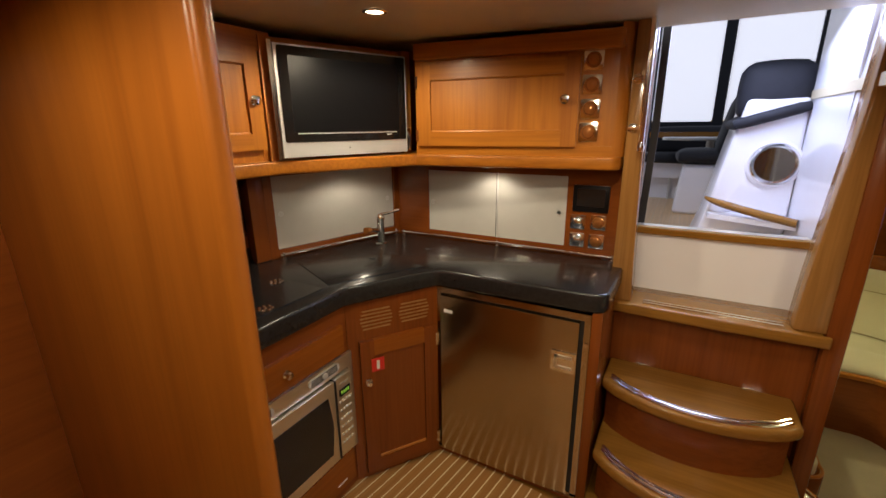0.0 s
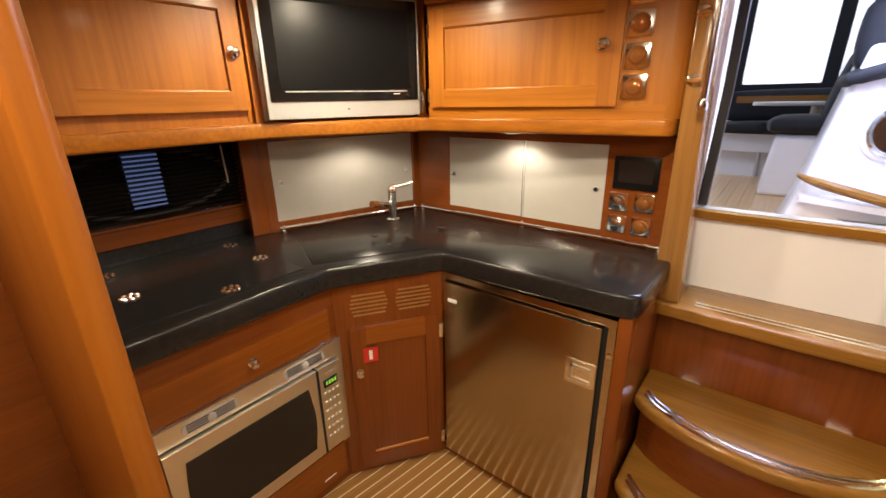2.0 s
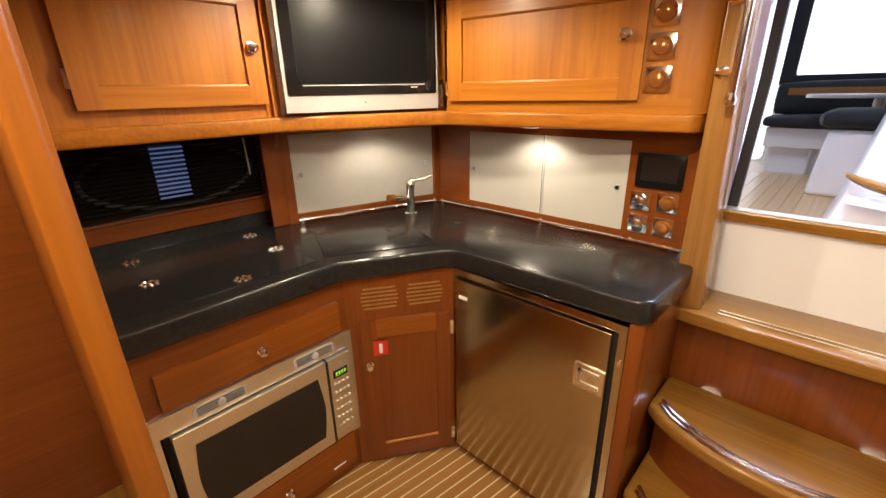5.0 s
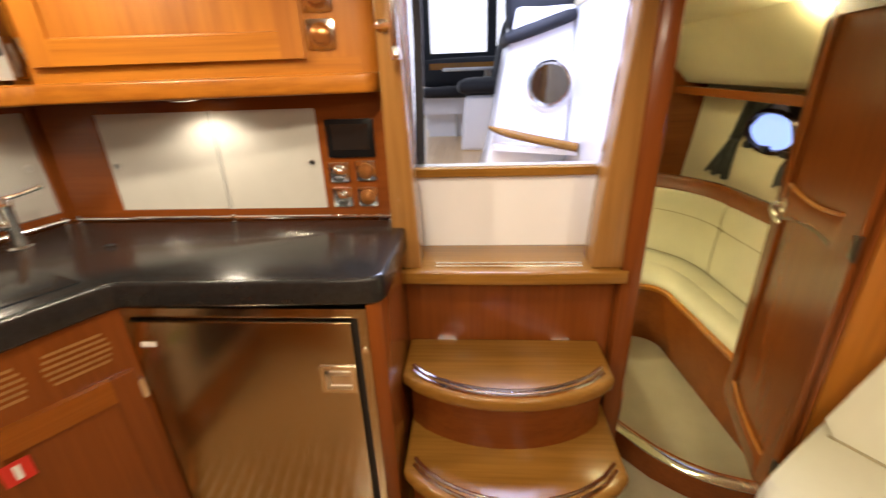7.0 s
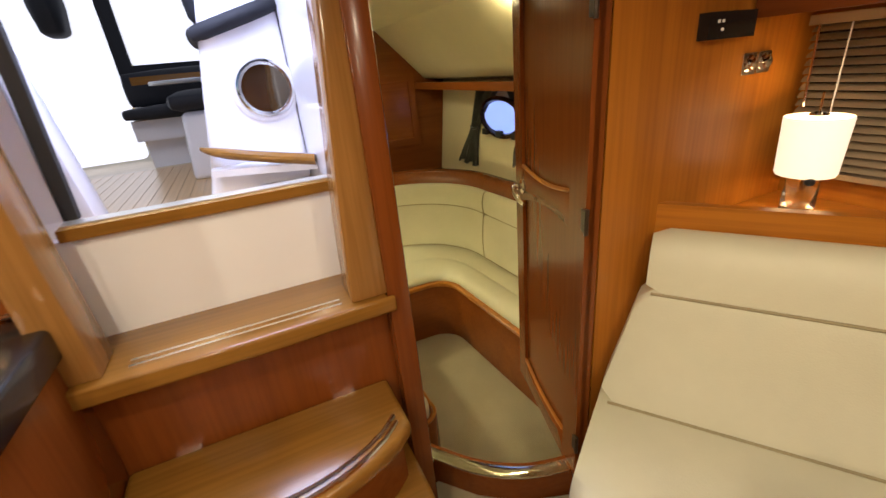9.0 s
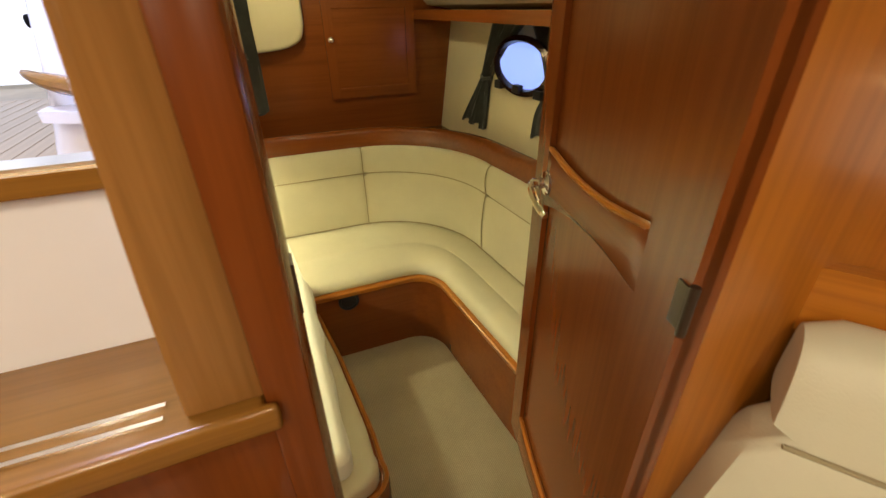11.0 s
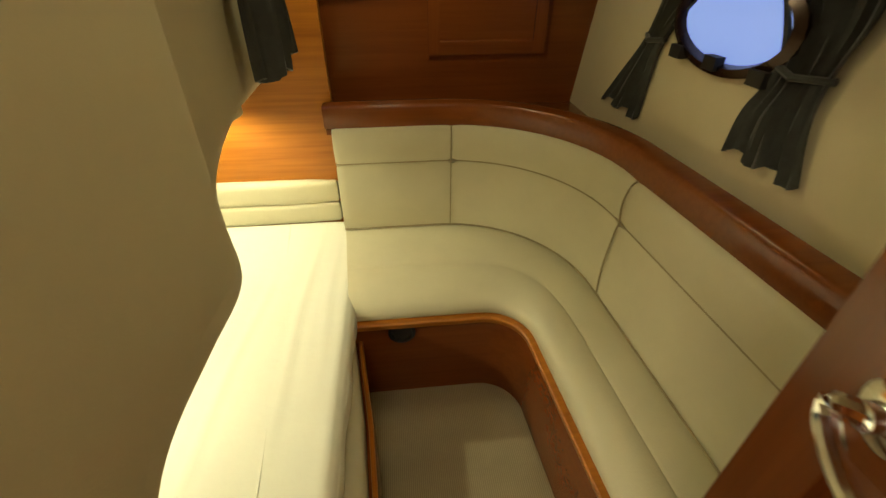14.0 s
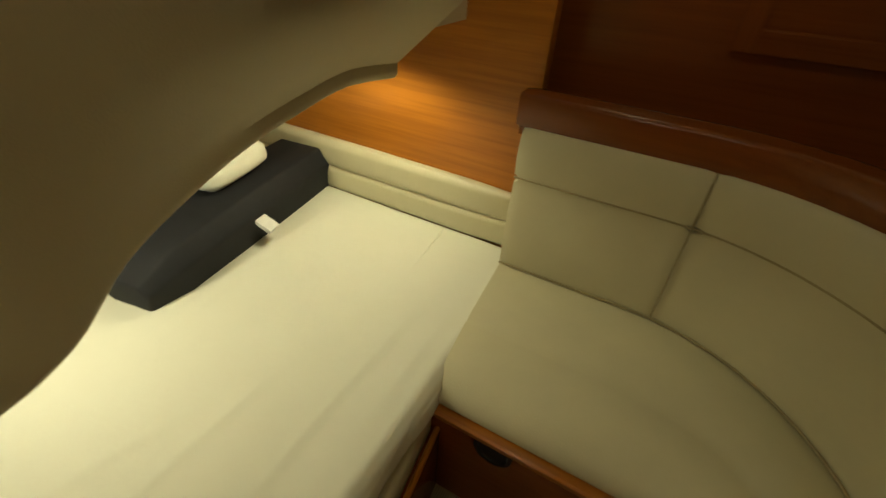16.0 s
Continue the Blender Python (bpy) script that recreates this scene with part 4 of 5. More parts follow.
for x0, z0, z1 in ((0.44, 1.48, 1.55), (-1.6, 2.84, 2.95)):
    part("frame_rail", boxed(x0, 3.6, -0.025, 0.034, z0, z1), NAVY, ws, "", 0.01)
part("lower_wall", boxed(0.46, 3.6, 0.0, 0.03, CF, 1.48), GEL, ws)
dp = thing("sliding_door", pose(0, 0, 0), "dark rubber-edged sliding door standing open", "door")
part("seal", prism(bm_new(), [(0.722, 1.097), (0.752, 1.097), (0.765, 1.5), (0.765, 2.0), (0.735, 2.0), (0.735, 1.5)], 0.61, 0.635, "y"), BLACKRUB, dp, "black rubber edge seal")
part("leaf", boxed(0.60, 0.722, 0.612, 0.633, 1.097, 2.0), GEL, dp)
pl = thing("cockpit_pillar", pose(0, 0, 0), "white cockpit side pillar", "pillar", kind="structure")
part("shaft", prism(bm_new(), [(0.50, CF), (0.70, CF), (0.56, 2.1), (0.38, 2.1)], 0.97, 1.1, "y"), GEL, pl, "", 0.02)
hc = thing("canvas_roll", pose(0.12, 3.2, 1.76), "dark navy canvas roll hanging by the cockpit opening", "canvas")
part("roll", cushion(bm_new(), 0.16, 0.24, 1.1, 0.05, 0.02, 6), NAVY, hc)

# ---------------- saloon corner: settee, ledge, lamp ----------------
SB = pose(2.105, 0.095, -0.022, 0, 0, -55)       # local x along the back, local y behind it
sofa = thing("settee", SB, "cream leather saloon settee with piped back cushions", "sofa")
part("base", boxed(0.0, 0.96, -0.50, 0.05, -0.053, 0.30), WX, sofa, "cherry base", 0.01)

def leather_slab(rows, x0, x1, mat_, parent, name, label="", n=24, slant=0.0):
    """A cushion swept along local x from a closed profile in (y, z); ends rounded off."""
    prof = smooth_line(rows + [rows[0]], 5)[:-1]
    cy = sum(p[0] for p in prof) / len(prof)
    cz = sum(p[1] for p in prof) / len(prof)
    rings = []
    for i in range(n + 1):
        t = i / n
        x = x0 + (x1 - x0) * t
        e = min(x - x0, x1 - x) / 0.035
        s = 1.0 if e >= 1 else 0.80 + 0.20 * math.sqrt(max(0, 1 - (1 - e) ** 2))
        rings.append([(x - max(0, 0.9 - z) * slant * (1 - t), cy + (y - cy) * s, cz + (z - cz) * s) for y, z in prof])
    return part(name, loft(bm_new(), rings), mat_, parent, label, angle=60)

leather_slab([(-0.20, 0.455), (-0.13, 0.60), (-0.075, 0.755), (-0.045, 0.77), (0.03, 0.76), (0.04, 0.6), (0.03, 0.46), (-0.1, 0.44)], -0.005, 0.97, LEATHER2, sofa, "back_lower", slant=0.2)
leather_slab([(-0.075, 0.765), (-0.05, 0.86), (-0.015, 0.905), (0.04, 0.91), (0.055, 0.85), (0.05, 0.77), (-0.02, 0.755)], -0.015, 0.95, LEATHER2, sofa, "back_roll")
leather_slab([(-0.52, 0.31), (-0.55, 0.37), (-0.53, 0.43), (-0.46, 0.455), (-0.25, 0.46), (-0.02, 0.455), (0.0, 0.38), (-0.02, 0.31), (-0.25, 0.30)], -0.10, 1.02, LEATHER2, sofa, "seat_cushion")
# Dark strips carry the groove shade along the cushion seams.
part("piping", tube(bm_new(), [(0.95 * i / 20, -0.0765, 0.761) for i in range(21)], 0.004, 6), SEAM, sofa, "dark strip on a seam, its groove shade in the colour")
part("piping", tube(bm_new(), [(-0.07 + 1.03 * i / 20, -0.203, 0.463) for i in range(21)], 0.004, 6), SEAM, sofa, "dark strip on a seam, its groove shade in the colour")
led = thing("settee_ledge", SB, "varnished cherry ledge behind the settee", "shelf")
part("board", prism(bm_new(), [(0.0, 0.08), (0.92, 0.08), (0.305, 0.51)], 0.872, 0.897), WX, led)
part("fiddle", boxed(-0.03, 0.93, 0.055, 0.085, 0.865, 0.972), WX, led, "rounded front edge", 0.008, 3)

lamp = thing("table_lamp", pose(2.51, -0.012, 0.875), "lit table lamp with white oval shade and clear glass base", "lamp")
part("base", lathe(bm_new(), [(0.044, 0.0), (0.044, 0.006), (0.040, 0.012), (0.038, 0.12), (0.034, 0.125)], 20), GLASS, lamp, "clear glass cylinder base")
part("foot", lathe(bm_new(), [(0.045, 0.0), (0.045, 0.004), (0, 0.005)], 20), CHROME, lamp)
part("stem", lathe(bm_new(), [(0.006, 0.0), (0.006, 0.15)], 10), CHROME, lamp)
part("switch_ball", lathe(bm_new(), [(0, -0.012), (0.01, -0.007), (0.012, 0), (0.01, 0.007), (0, 0.012)], 12, (-0.05, -0.04, 0.112)), BLACKRUB, lamp)
bm = bm_new()
rings = []
for z, s in ((0.118, 0.95), (0.123, 0.985), (0.198, 1.02), (0.263, 1.05), (0.268, 1.045), (0.270, 1.02), (0.264, 0.98)):
    rings.append([(s * 0.070 * math.cos(a), s * 0.070 * math.sin(a), z) for a in [k * math.pi / 16 for k in range(32)]])
part("shade", loft(bm, rings, caps=False), SHADEGLOW, lamp, "glowing white fabric shade")
part("finial", lathe(bm_new(), [(0.022, 0.273), (0.02, 0.278), (0.003, 0.283), (0.003, 0.328), (0, 0.33)], 14), CHROME, lamp)
lamp_point("table_lamp_bulb", (2.51, -0.012, 1.075), 1.6, (1.0, 0.76, 0.46), 0.05)

bx = thing("black_wall_unit", pose(2.21, 0.14, 1.35), "small black wall speaker control on the bulkhead", "control box")
part("case", boxed(0.0, 0.175, -0.028, 0, 0.0, 0.06), BLACKGLOSS, bx, "", 0.006, 3)
for k, (x, z) in enumerate(((0.03, 0.036), (0.045, 0.036), (0.045, 0.018))):
    part("marking", boxed(x, x + 0.009, -0.0292, -0.0278, z, z + 0.007), WHITEINK, bx)
for x in (2.425, 2.487):
    dial(pose(x, 0.14, 1.282), 0.028, "chrome switch plate on the cherry bulkhead", "switches above the settee", CHROME)
wl = thing("window_locker", pose(2.36, -1.6, 1.39), "dark cherry locker above the starboard window", "cabinet")
part("body", boxed(0.06, 0.34, 0.0, 1.735, 0.06, 0.56), RY, wl, "", 0.004)
part("valance", boxed(0.05, 0.085, 0.0, 1.735, 0.0, 0.07), RY, wl, "", 0.006)
kb = part("locker_knob", lathe(bm_new(), [(0.016, 0), (0.016, -0.003), (0.007, -0.006), (0.007, -0.014), (0.014, -0.02), (0.008, -0.028), (0, -0.03)], 16, (0.06, 1.42, 0.2), "x"), CHROME, wl)
bl = thing("window_blind", pose(2.66, 0.12, 0, 0, 0, -90), "bronze venetian blind over the starboard window", "blind")
part("head_rail", boxed(0.0, 1.4, -0.03, 0.02, 1.36, 1.385), BLIND, bl, "", 0.003)
part("bottom_rail", boxed(0.0, 1.4, -0.02, 0.02, 0.955, 0.97), BLIND, bl, "", 0.004)
part("window_glass", boxed(0.0, 1.4, 0.03, 0.036, 0.95, 1.38), BLACKGLOSS, bl)
sl = mesh_of("slat", prism(bm_new(), [(-0.014, 0.0), (0.0, 0.0026), (0.014, 0.0), (0.0, 0.0014)], 0.0, 1.4, "x"), BLIND)
for k in range(18):
    s = new("slat", sl)
    s.parent, s.location, s.rotation_euler = bl, (0, 0, 0.985 + k * 0.0215), (radians(35), 0, 0)
part("tilt_wand", tube(bm_new(), [(0.03, -0.035, 1.36), (0.035, -0.035, 1.15)], 0.004, 6), CHROME, bl)
part("lift_cord", tube(bm_new(), [(0.10, -0.03, 1.36), (0.10, -0.03, 1.0)], 0.002, 6), WHITEINK, bl)
tb = thing("saloon_table", pose(1.77, -0.515, 0, 0, 0, -55), "varnished cherry saloon table with a rounded corner", "table")
part("top", prism(bm_new(), rounded(-0.07, 1.1, -0.55, 0.0, 0.13, 8), 0.665, 0.70), WX, tb, "", 0.01, 3)
part("leg", lathe(bm_new(), [(0.14, -0.075), (0.14, -0.06), (0.05, -0.045), (0.05, 0.665)], 20, (0.5, -0.3, 0)), STEEL_LT, tb)

# ---------------- cabin door ----------------
DL = pose(2.057, 0.705, 0, 0, 0, -106.7)     # local x from the free edge to the hinge
cd = thing("cabin_door", DL, "mahogany cabin door standing open into the cabin", "door")
W = 0.586
leaf = part("leaf", box(box(box(boxed(0, W, 0.012, 0.026, 0.02, 1.58), 0, 0.078, 0, 0.038, 0.012, 1.60), W - 0.102, W, 0, 0.038, 0.012, 1.60), 0.078, W - 0.082, 0, 0.038, 1.52, 1.60), RZ, cd, "", 0.004)
def rail_between(top, low):
    return prism(bm_new(), smooth_line(top, 5) + smooth_line(low, 5)[::-1], 0.0, 0.038, "y")


mtop = [(0.072, 0.998), (0.20, 0.985), (0.34, 0.987), (0.488, 1.010)]
part("middle_rail", rail_between(mtop, [(0.072, 0.862), (0.16, 0.888), (0.26, 0.906), (0.37, 0.913), (0.488, 0.904)]), RX, cd, "curved middle rail", 0.003)
part("middle_bead", tube(bm_new(), [(x, 0.003, z) for x, z in smooth_line(mtop, 6)], [0.002] + [0.0065] * 17 + [0.001], 8), WX, cd, "curved cherry bead")
btop = [(0.072, 0.135), (0.20, 0.115), (0.34, 0.115), (0.488, 0.135)]
part("bottom_rail", rail_between(btop, [(0.072, 0.012), (0.20, 0.012), (0.34, 0.012), (0.488, 0.012)]), RX, cd, "curved bottom rail", 0.003)
part("bottom_bead", tube(bm_new(), [(x, 0.003, z) for x, z in smooth_line(btop, 6)], [0.002] + [0.0065] * 17 + [0.001], 8), WX, cd)
hd = part("handle_rose", lathe(bm_new(), [(0.027, 0), (0.027, 0.006), (0.022, 0.009), (0.012, 0.011), (0.011, 0.022), (0, 0.025)], 20, (0.088, 0.0, 0.922), "y"), CHROME, cd, "round chrome handle rose")
part("lever", tube(bm_new(), smooth_line([(0.088, -0.016, 0.922), (0.081, -0.028, 0.922), (0.078, -0.033, 0.916), (0.092, -0.034, 0.901), (0.126, -0.030, 0.884), (0.164, -0.024, 0.877)], 4), [0.009] * 8 + [0.0085] * 8 + [0.008] * 4 + [0.006], 10), CHROME, hd, "curved chrome lever")
for z in (0.18, 0.955, 1.45):
    part("hinge", lathe(bm_new(), [(0.006, -0.035), (0.006, 0.035)], 12, (W + 0.006, 0.0, z)), BRONZE, cd)
    part("hinge_leaf", boxed(W - 0.02, W, -0.003, 0.0, z - 0.03, z + 0.03), BRONZE, cd, "", 0.001)

# ---------------- aft cabin ----------------
def seat_line(xe, ye, rc, x0=1.455, yend=0.42, lean=0.0, n=14):
    """Plan line of the corner sofa: aft along x, round the corner, then forward along the hull."""
    cx, cy = xe - rc, ye - rc
    a = [(x0 + (cx - x0) * i / 8, ye) for i in range(9)]
    b = arc(cx, cy, rc, 90, 0, n)[1:]
    c = [(xe + lean * (i / 10), cy - (cy - yend) * i / 10) for i in range(1, 11)]
    return a + b + c

BACK = seat_line(2.42, 2.145, 0.56, lean=0.06)
FRONT = seat_line(2.13, 1.60, 0.16, x0=1.505, lean=0.07)

def resample(pts, n):
    P = [Vector((*p, 0)) for p in pts]
    L = [0]
    for a, b in zip(P, P[1:]):
        L.append(L[-1] + (b - a).length)
    out = []
    for k in range(n):
        s = L[-1] * k / (n - 1)
        i = max(j for j in range(len(L) - 1) if L[j] <= s + 1e-9)
        out.append(P[i].lerp(P[i + 1], min(1, (s - L[i]) / max(1e-9, L[i + 1] - L[i]))))
    return [(p.x, p.y) for p in out]

def normals(pts):
    out = []
    for i in range(len(pts)):
        a, b = Vector(pts[max(i - 1, 0)]), Vector(pts[min(i + 1, len(pts) - 1)])
        d = (b - a).normalized()
        out.append((d.y, -d.x))     # towards the room
    return out

def swept(name, line, prof, mat_, parent, label="", seg=5, soft=0.02, angle=60):
    """Sweep a closed profile of (inward offset, height) along a plan line, with softened ends."""
    ns = normals(line)
    pf = smooth_line(prof + [prof[0]], seg)[:-1]
    co = sum(p[0] for p in pf) / len(pf)
    cz = sum(p[1] for p in pf) / len(pf)
    rings, dist = [], [0]
    for a, b in zip(line, line[1:]):
        dist.append(dist[-1] + math.dist(a, b))
    for i, ((x, y), (nx, ny)) in enumerate(zip(line, ns)):
        e = min(dist[i], dist[-1] - dist[i]) / soft
        s = 1.0 if e >= 1 else 0.92 + 0.08 * math.sqrt(max(0, 1 - (1 - e) ** 2))
        rings.append([(x + nx * (co + (o - co) * s), y + ny * (co + (o - co) * s), cz + (z - cz) * s) for o, z in pf])
    return part(name, loft(bm_new(), rings), mat_, parent, label, angle=angle)

cs = thing("cabin_sofa", pose(0, 0, 0), "cream leather L-shaped cabin sofa with curved corner and piped back", "sofa")
bl_ = resample(BACK, 90)
seg1 = [p for p in bl_ if p[0] <= 1.93 and p[1] > 2.0]
i1 = len(seg1)
i2 = max(i for i, p in enumerate(bl_) if p[1] >= 1.56)
pieces = (bl_[:i1], bl_[i1 - 1:i2 + 1], bl_[i2:])
for pc in pieces:
    pc = resample(pc, 28)
    swept("back_lower", pc, [(0.0, 0.17), (0.035, 0.155), (0.045, 0.3), (0.03, 0.45), (0.022, 0.472), (-0.03, 0.47), (-0.05, 0.3), (-0.03, 0.16)], LEATHER, cs)
    swept("back_upper", pc, [(0.03, 0.478), (0.036, 0.54), (0.02, 0.605), (-0.01, 0.622), (-0.04, 0.61), (-0.05, 0.54), (-0.03, 0.478)], LEATHER, cs)

def offset_line(line, off, z):
    return [(x + nx * off, y + ny * off, z) for (x, y), (nx, ny) in zip(line, normals(line))]


full = resample(BACK, 80)
# Dark strips for the shade in the grooves between cushions.
part("piping", tube(bm_new(), offset_line(full, 0.0285, 0.475), 0.0032, 6), SEAM, cs, "dark strip on a seam, its groove shade in the colour")
part("piping", tube(bm_new(), offset_line(full, 0.044, 0.179), 0.0035, 6), SEAM, cs, "dark strip standing in for shade where back meets seat")
for pc in pieces[1:]:
    x, y = pc[0]
    nx, ny = normals(full)[min(range(len(full)), key=lambda j: math.dist(full[j], (x, y)))]
    part("piping", tube(bm_new(), [(x + nx * o, y + ny * o, z) for o, z in smooth_line([(0.043, 0.178), (0.048, 0.3), (0.036, 0.44), (0.030, 0.474), (0.037, 0.54), (0.023, 0.602), (-0.01, 0.622)], 4)], 0.0028, 6), SEAM, cs, "dark strip on a seam, its groove shade in the colour")


def seat_mesh():
    """Seat cushion between the back line and the front line, its front edge rolled."""
    a, b = resample(BACK, 70), resample(FRONT, 70)
    rings = []
    prof = [(-0.02, 0.105), (-0.02, 0.15), (0.06, 0.172), (0.3, 0.178), (0.57, 0.182), (0.60, 0.1755), (0.63, 0.181), (0.76, 0.176), (0.87, 0.166), (0.95, 0.15), (1.0, 0.128), (1.005, 0.11), (0.99, 0.095), (0.9, 0.085), (0.3, 0.085)]
    for (x0, y0), (x1, y1) in zip(a, b):
        rings.append([(x0 + (x1 - x0) * u, y0 + (y1 - y0) * u, z) for u, z in prof])
    return loft(bm_new(), rings)
part("seat_cushion", seat_mesh(), LEATHER, cs, "cream leather seat with rolled front", angle=60)
rf = resample(FRONT, 60)
swept("base", rf, [(0.0, -0.30), (0.0, 0.08), (-0.03, 0.08), (-0.03, -0.30)], RX, cs, "mahogany base panel", 1, 0.0001, 30)
swept("base_trim", rf, [(0.018, 0.07), (0.022, 0.085), (0.018, 0.098), (-0.03, 0.098), (-0.03, 0.07)], WX, cs, "cherry trim under the cushion", 2, 0.0001, 40)
ve = thing("floor_vent", pose(1.70, 1.60, 0.035), "small black round vent in the sofa base", "vent")
part("ring", lathe(bm_new(), [(0.05, 0), (0.05, 0.008), (0.04, 0.01), (0.036, 0.004), (0, 0.004)], 20, (-0.02, 0, 0), "y"), BLACKRUB, ve)

rail = thing("sofa_back_rail", pose(0, 0, 0), "varnished mahogany rail curving along the sofa back", "rail")
swept("rail", resample(seat_line(2.45, 2.17, 0.58, x0=1.43, lean=0.075), 80), [(0.032, 0.612), (0.036, 0.618), (0.036, 0.688), (0.033, 0.697), (0.026, 0.702), (-0.03, 0.702), (-0.035, 0.615)], RX, rail, "", 1, 0.0001, 50)
part("ledge", prism(bm_new(), seat_line(2.45, 2.17, 0.58, x0=1.43, lean=0.075) + [(2.56, 0.42), (2.56, 2.46), (1.43, 2.46)], 0.58, 0.60), RX, rail, "mahogany ledge behind the rail")

bd = thing("berth", pose(0, 0, 0), "aft cabin berth with white sheeted mattress on a cream base", "bed")
bm = cushion(bm_new(), 1.30, 1.53, 0.115, 0.035, 0.008, 100)
for v in bm.verts:
    if v.co.z > 0.09:
        for x0, y0, y1, amp, slant in ((0.33, 0.2, 1.3, 0.004, 0.05), (0.62, 0.5, 1.45, 0.0045, -0.06), (0.93, 0.1, 1.2, 0.005, 0.07), (1.12, 0.3, 1.5, 0.005, 0.02), (1.22, 0.5, 1.5, 0.004, 0.0), (0.78, 0.1, 0.7, 0.004, 0.12)):
            u = (v.co.y - y0) / (y1 - y0)
            if 0 < u < 1:
                w = (v.co.x - x0 - slant * u - 0.006 * math.sin(9 * u)) / 0.015
                v.co.z += 0.6 * amp * math.sin(math.pi * u) * (math.exp(-w * w) - 0.6 * math.exp(-(w - 1.6) ** 2))
        v.co.z += 0.003 * noise.noise(v.co * 5)
    elif 0.02 < v.co.z:
        v.co.x += 0.004 * math.sin(v.co.y * 23) * (v.co.x > 1.2)
part("mattress", bm, SHEET, bd, "white sheeted mattress with soft creases", angle=70).matrix_basis = pose(0.215, 0.68, 0.055)
part("piping", tube(bm_new(), [(1.512, y, 0.085) for y in [0.74 + 0.1 * i for i in range(15)]], 0.004, 6), SHEET, bd)
side = [(1.535, 1.60), (1.583, 1.25), (1.615, 0.86)] + arc(1.545, 0.72, 0.075, 20, -80, 6) + [(1.47, 0.63)]
inner = [(x - 0.028, y + 0.012) for x, y in side]
for seam_pts in ([(1.208, 2.18), (1.255, 1.75), (1.304, 1.38), (1.34, 1.03), (1.36, 0.74)], [(1.497, 2.18), (1.498, 1.6), (1.496, 1.1), (1.493, 0.76)]):
    part("seam", tube(bm_new(), [(x, y, 0.1705 if x < 1.45 else 0.157) for x, y in smooth_line(seam_pts, 5)], 0.0028, 6), SHEET, bd, "raised sheet seam")
part("base_cushion", prism(bm_new(), [(0.05, 1.585)] + inner + [(1.40, 0.57), (0.05, 0.57)], -0.03, 0.05), LEATHER, bd, "cream base cushion", 0.02, 4)
part("base_panel", prism(bm_new(), [(0.05, 1.58)] + [(x - 0.03, y + 0.012) for x, y in side] + [(1.40, 0.57), (0.05, 0.57)], -0.30, -0.032), LEATHER, bd)
part("edge_trim", prism(bm_new(), side + [(x - 0.026, y + 0.011) for x, y in side[::-1]], -0.30, -0.006), RY, bd, "mahogany berth edge", 0.004)
part("edge_bead", tube(bm_new(), [(x - 0.008, y, -0.004) for x, y in side], 0.008, 8), WY, bd, "rounded cherry bead")
bh = thing("berth_headboard", pose(0, 0, 0), "cream leather bolster along the end of the berth", "headboard")
for z0, z1 in ((0.165, 0.265), (0.262, 0.365)):
    part("roll", cushion(bm_new(), 1.20, 0.05, z1 - z0, 0.018, 0.006, 8), LEATHER, bh).matrix_basis = pose(0.235, 2.19, z0)
pw = thing("pillow", pose(0.42, 1.67, 0.337, 0, 0, 12), "small white pillow lying on the dark bag", "pillow")
part("case", cushion(bm_new(), 0.24, 0.28, 0.085, 0.035, 0.02, 12), SHEET, pw)
bag = thing("dark_bag", pose(0.62, 1.44, 0.165, 0, 0, 10), "dark folded fabric bag with a pale strap on the berth", "bag")
bm = bm_new()
loft(bm, [[(x * s, y, z * s2) for x, z in ((0.0, 0.0), (0.17, 0.0), (0.185, 0.11), (0.15, 0.165), (-0.03, 0.172), (-0.05, 0.06))] for y, s, s2 in ((-0.07, 0.75, 0.55), (0.04, 0.95, 0.9), (0.34, 1, 1), (0.58, 1.0, 1.0), (0.74, 1.0, 0.98))])
part("body", bm, NAVY, bag, "", 0.009, 3)
part("strap", boxed(0.09, 0.175, 0.30, 0.345, 0.155, 0.17), WHITEINK, bag, "white strap", 0.004).rotation_euler = (0, radians(28), 0)

# porthole, curtains, locker door, shelf
ph = thing("porthole", pose(2.562, 1.59, 1.035, 0, 0, 90), "oval dark-rimmed porthole showing blue daylight", "window")
ell = lambda a, b, y, n=36: [(a * math.cos(2 * math.pi * k / n), y, b * math.sin(2 * math.pi * k / n)) for k in range(n)]
part("rim", loft(bm_new(), [ell(0.23, 0.118, 0.0), ell(0.235, 0.122, 0.02), ell(0.21, 0.1, 0.03), ell(0.20, 0.092, 0.012), ell(0.2, 0.092, -0.02)], caps=False), plain("bronze_rim", (0.045, 0.022, 0.014), 0.25, 0.5), ph)
part("pane", loft(bm_new(), [ell(0.205, 0.096, 0.004), ell(0.205, 0.096, 0.0)]), PORTSKY, ph)
for k in (-0.17, 0.0, 0.16):
    part("clip", boxed(k - 0.025, k + 0.025, 0.012, 0.038, -0.11, -0.076), BLACKRUB, ph, "", 0.006)
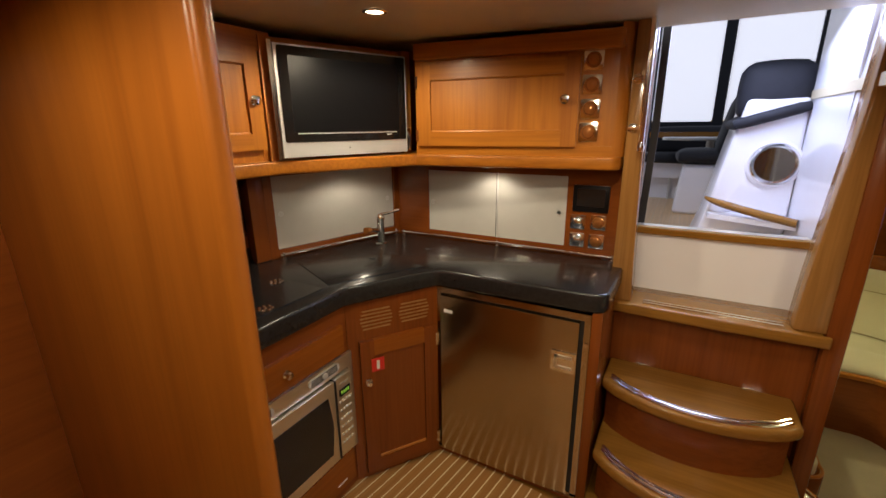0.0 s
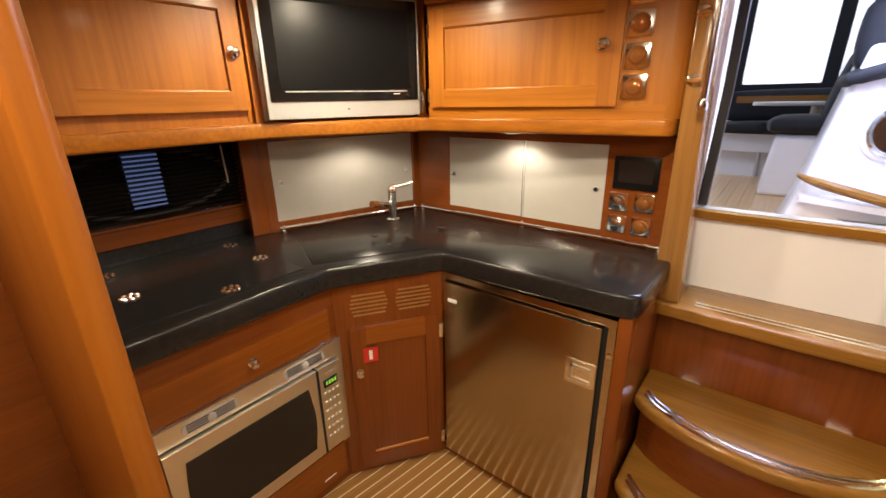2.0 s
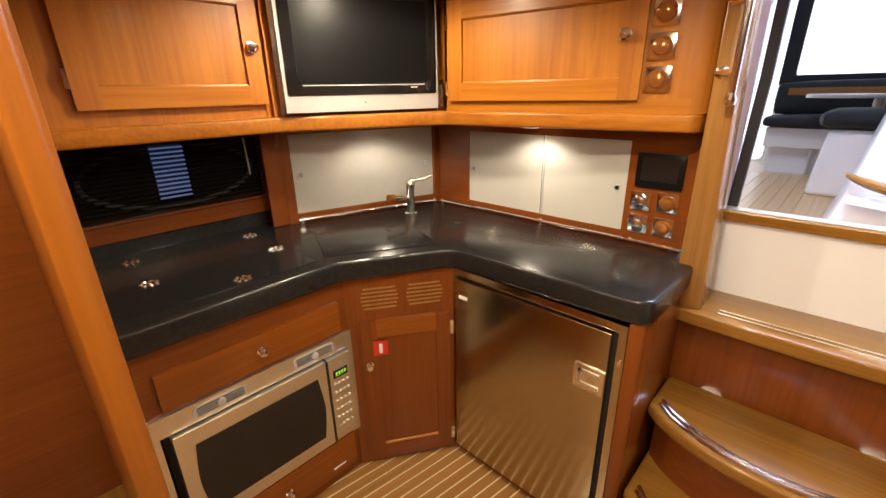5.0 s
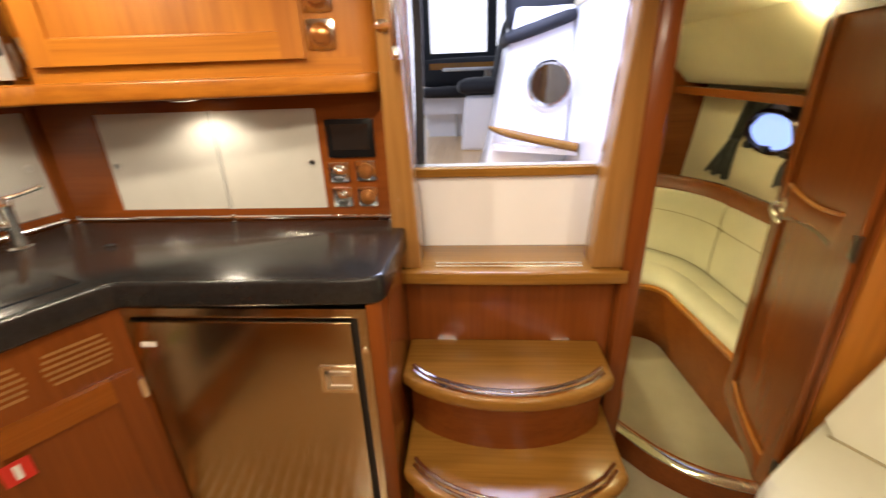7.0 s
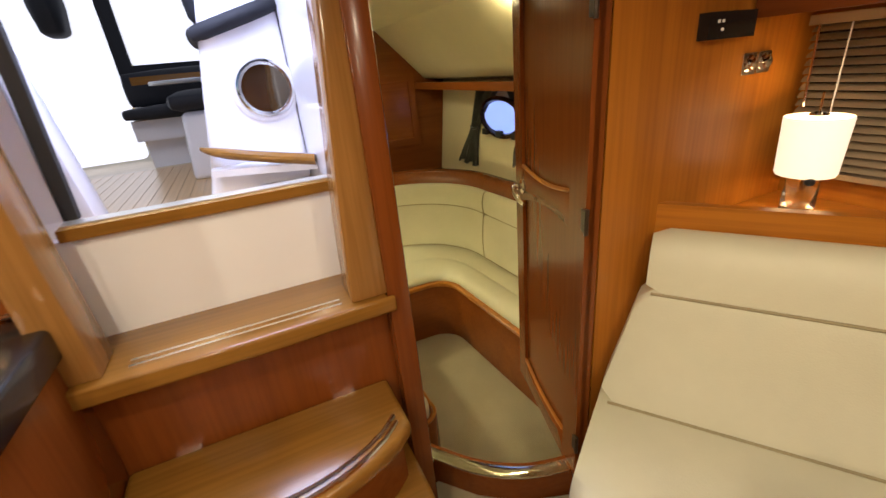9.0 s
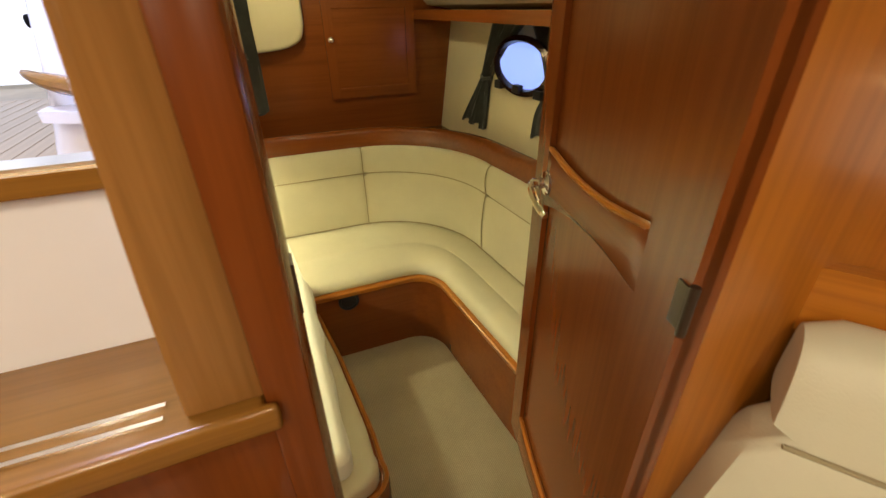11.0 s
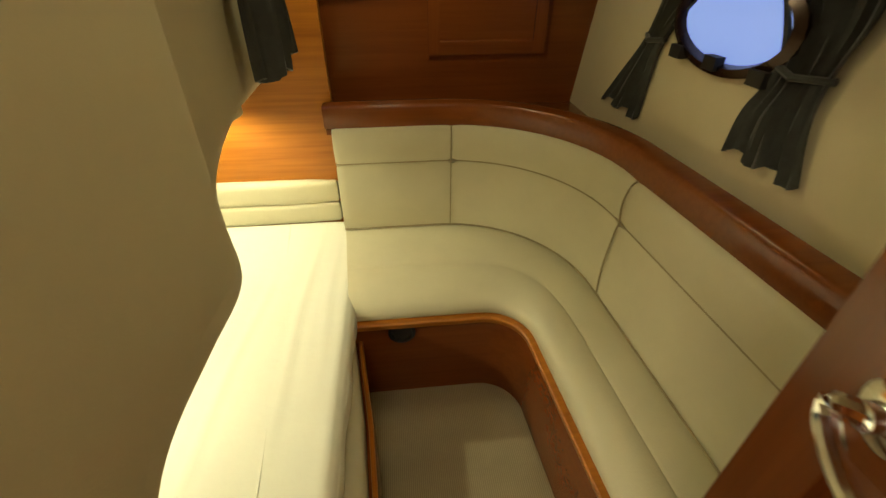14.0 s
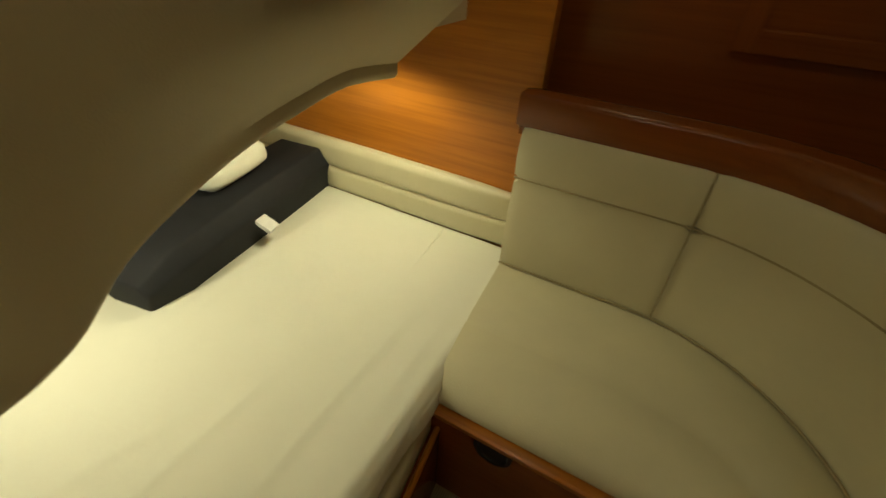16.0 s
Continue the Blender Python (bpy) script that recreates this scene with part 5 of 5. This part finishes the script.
def curtain(x, keys, lean, label, fold=1.0):
    """A tied-back curtain hung along y: keys are (height, y from, y to) from the rail down."""
    ks = smooth_line(keys, 5)
    rows = []
    for i, (z, y0, y1) in enumerate(ks):
        t = i / (len(ks) - 1)
        amp = fold * (0.007 + 0.010 * (y1 - y0))
        rows.append([(x - lean * t - 0.014 - amp * math.sin(k * 1.05 / fold ** 0.8 + 0.5 * math.sin(2.5 * t)) - 0.004 * math.sin(k * 2.3 + 4 * t), y0 + (y1 - y0) * (k + 0.25 * math.sin(k * 1.7 + 3 * t)) / 40, z - (0.014 * math.sin(k * 0.35) if i == len(ks) - 1 else 0)) for k in range(41)])
    back = [[(p[0] + 0.007, p[1], p[2]) for p in r] for r in rows]
    e = thing("curtain", pose(0, 0, 0), label, "curtain", "cabin curtains")
    part("cloth", loft(bm_new(), [r + q[::-1] for r, q in zip(rows, back)]), CURTAIN, e, angle=70)
    m = min(range(len(ks)), key=lambda j: ks[j][2] - ks[j][1])
    z, y0, y1 = ks[m]
    xx = x - lean * m / (len(ks) - 1) - 0.03
    part("tie", tube(bm_new(), [(xx + 0.02, y0 - 0.008, z + 0.004), (xx - 0.006, (y0 + y1) / 2, z - 0.004), (xx + 0.02, y1 + 0.008, z + 0.004)], 0.008, 8), CURTAIN, e)
curtain(2.585, [(1.21, 1.60, 1.90), (1.08, 1.75, 1.93), (0.95, 1.86, 1.96), (0.83, 1.86, 2.05), (0.71, 1.86, 2.14)], 0.045, "charcoal curtain tied back on one side of the porthole")
curtain(2.585, [(1.21, 1.25, 1.58), (1.08, 1.24, 1.46), (0.97, 1.26, 1.40), (0.87, 1.24, 1.44), (0.775, 1.20, 1.44)], 0.045, "charcoal curtain tied back on one side of the porthole")
curtain(1.485, [(1.60, 1.30, 1.60), (1.3, 1.33, 1.57), (1.16, 1.36, 1.52), (1.08, 1.36, 1.55), (0.985, 1.35, 1.57)], 0.0, "charcoal curtain hanging beside the berth", 2.4)
cl = thing("cabin_locker", pose(1.86, 2.45, 0.815), "mahogany locker with a framed door in the cabin bulkhead", "cabinet")
d = panel_door(cl, 0.50, 0.5, 0.05, 0.018, "door", RX, RZ, RX)
knob(d, 0.03, 0.30, -0.018)
sh = thing("cabin_shelf", pose(0, 0, 0), "mahogany shelf edge above the porthole", "shelf")
part("edge", boxed(2.36, 2.40, 0.4, 2.44, 1.205, 1.25), RY, sh, "", 0.006)
part("board", boxed(2.40, 2.62, 0.4, 2.44, 1.215, 1.235), RY, sh)

# strip planks of the galley sole
plk = mesh_of("plank", boxed(-0.0195, 0.0195, -0.55, 0.55, -0.006, 0.0), PLANK, 0.0015, 1)
hol = mesh_of("strip", boxed(-0.0035, 0.0035, -0.55, 0.55, -0.006, -0.0006), HOLLY)
for k in range(-6, 36):
    for row in range(3 if k < 8 else 2):
        for nm, ms, off in (("plank", plk, 0.0), ("strip", hol, 0.0225)):
            o = new(nm, ms)
            o.parent, o.location = sole, (k * 0.045 + off, -0.5 - row * 1.101, 0.0)

# narrow deck planks of the cockpit sole
deck = bpy.data.objects["cockpit_floor"]
dpl = mesh_of("plank", boxed(-0.0285, 0.0285, 0.0, 2.25, 0.0, 0.004), wood("pale_deck_teak", "y", (0.52, 0.32, 0.14), (0.72, 0.48, 0.24), 0.32, 1.2, 0.3), 0.001, 1)
for k in range(26):
    o = new("plank", dpl)
    o.parent, o.location = deck, (-0.34 + k * 0.0605, 0.66, CF)
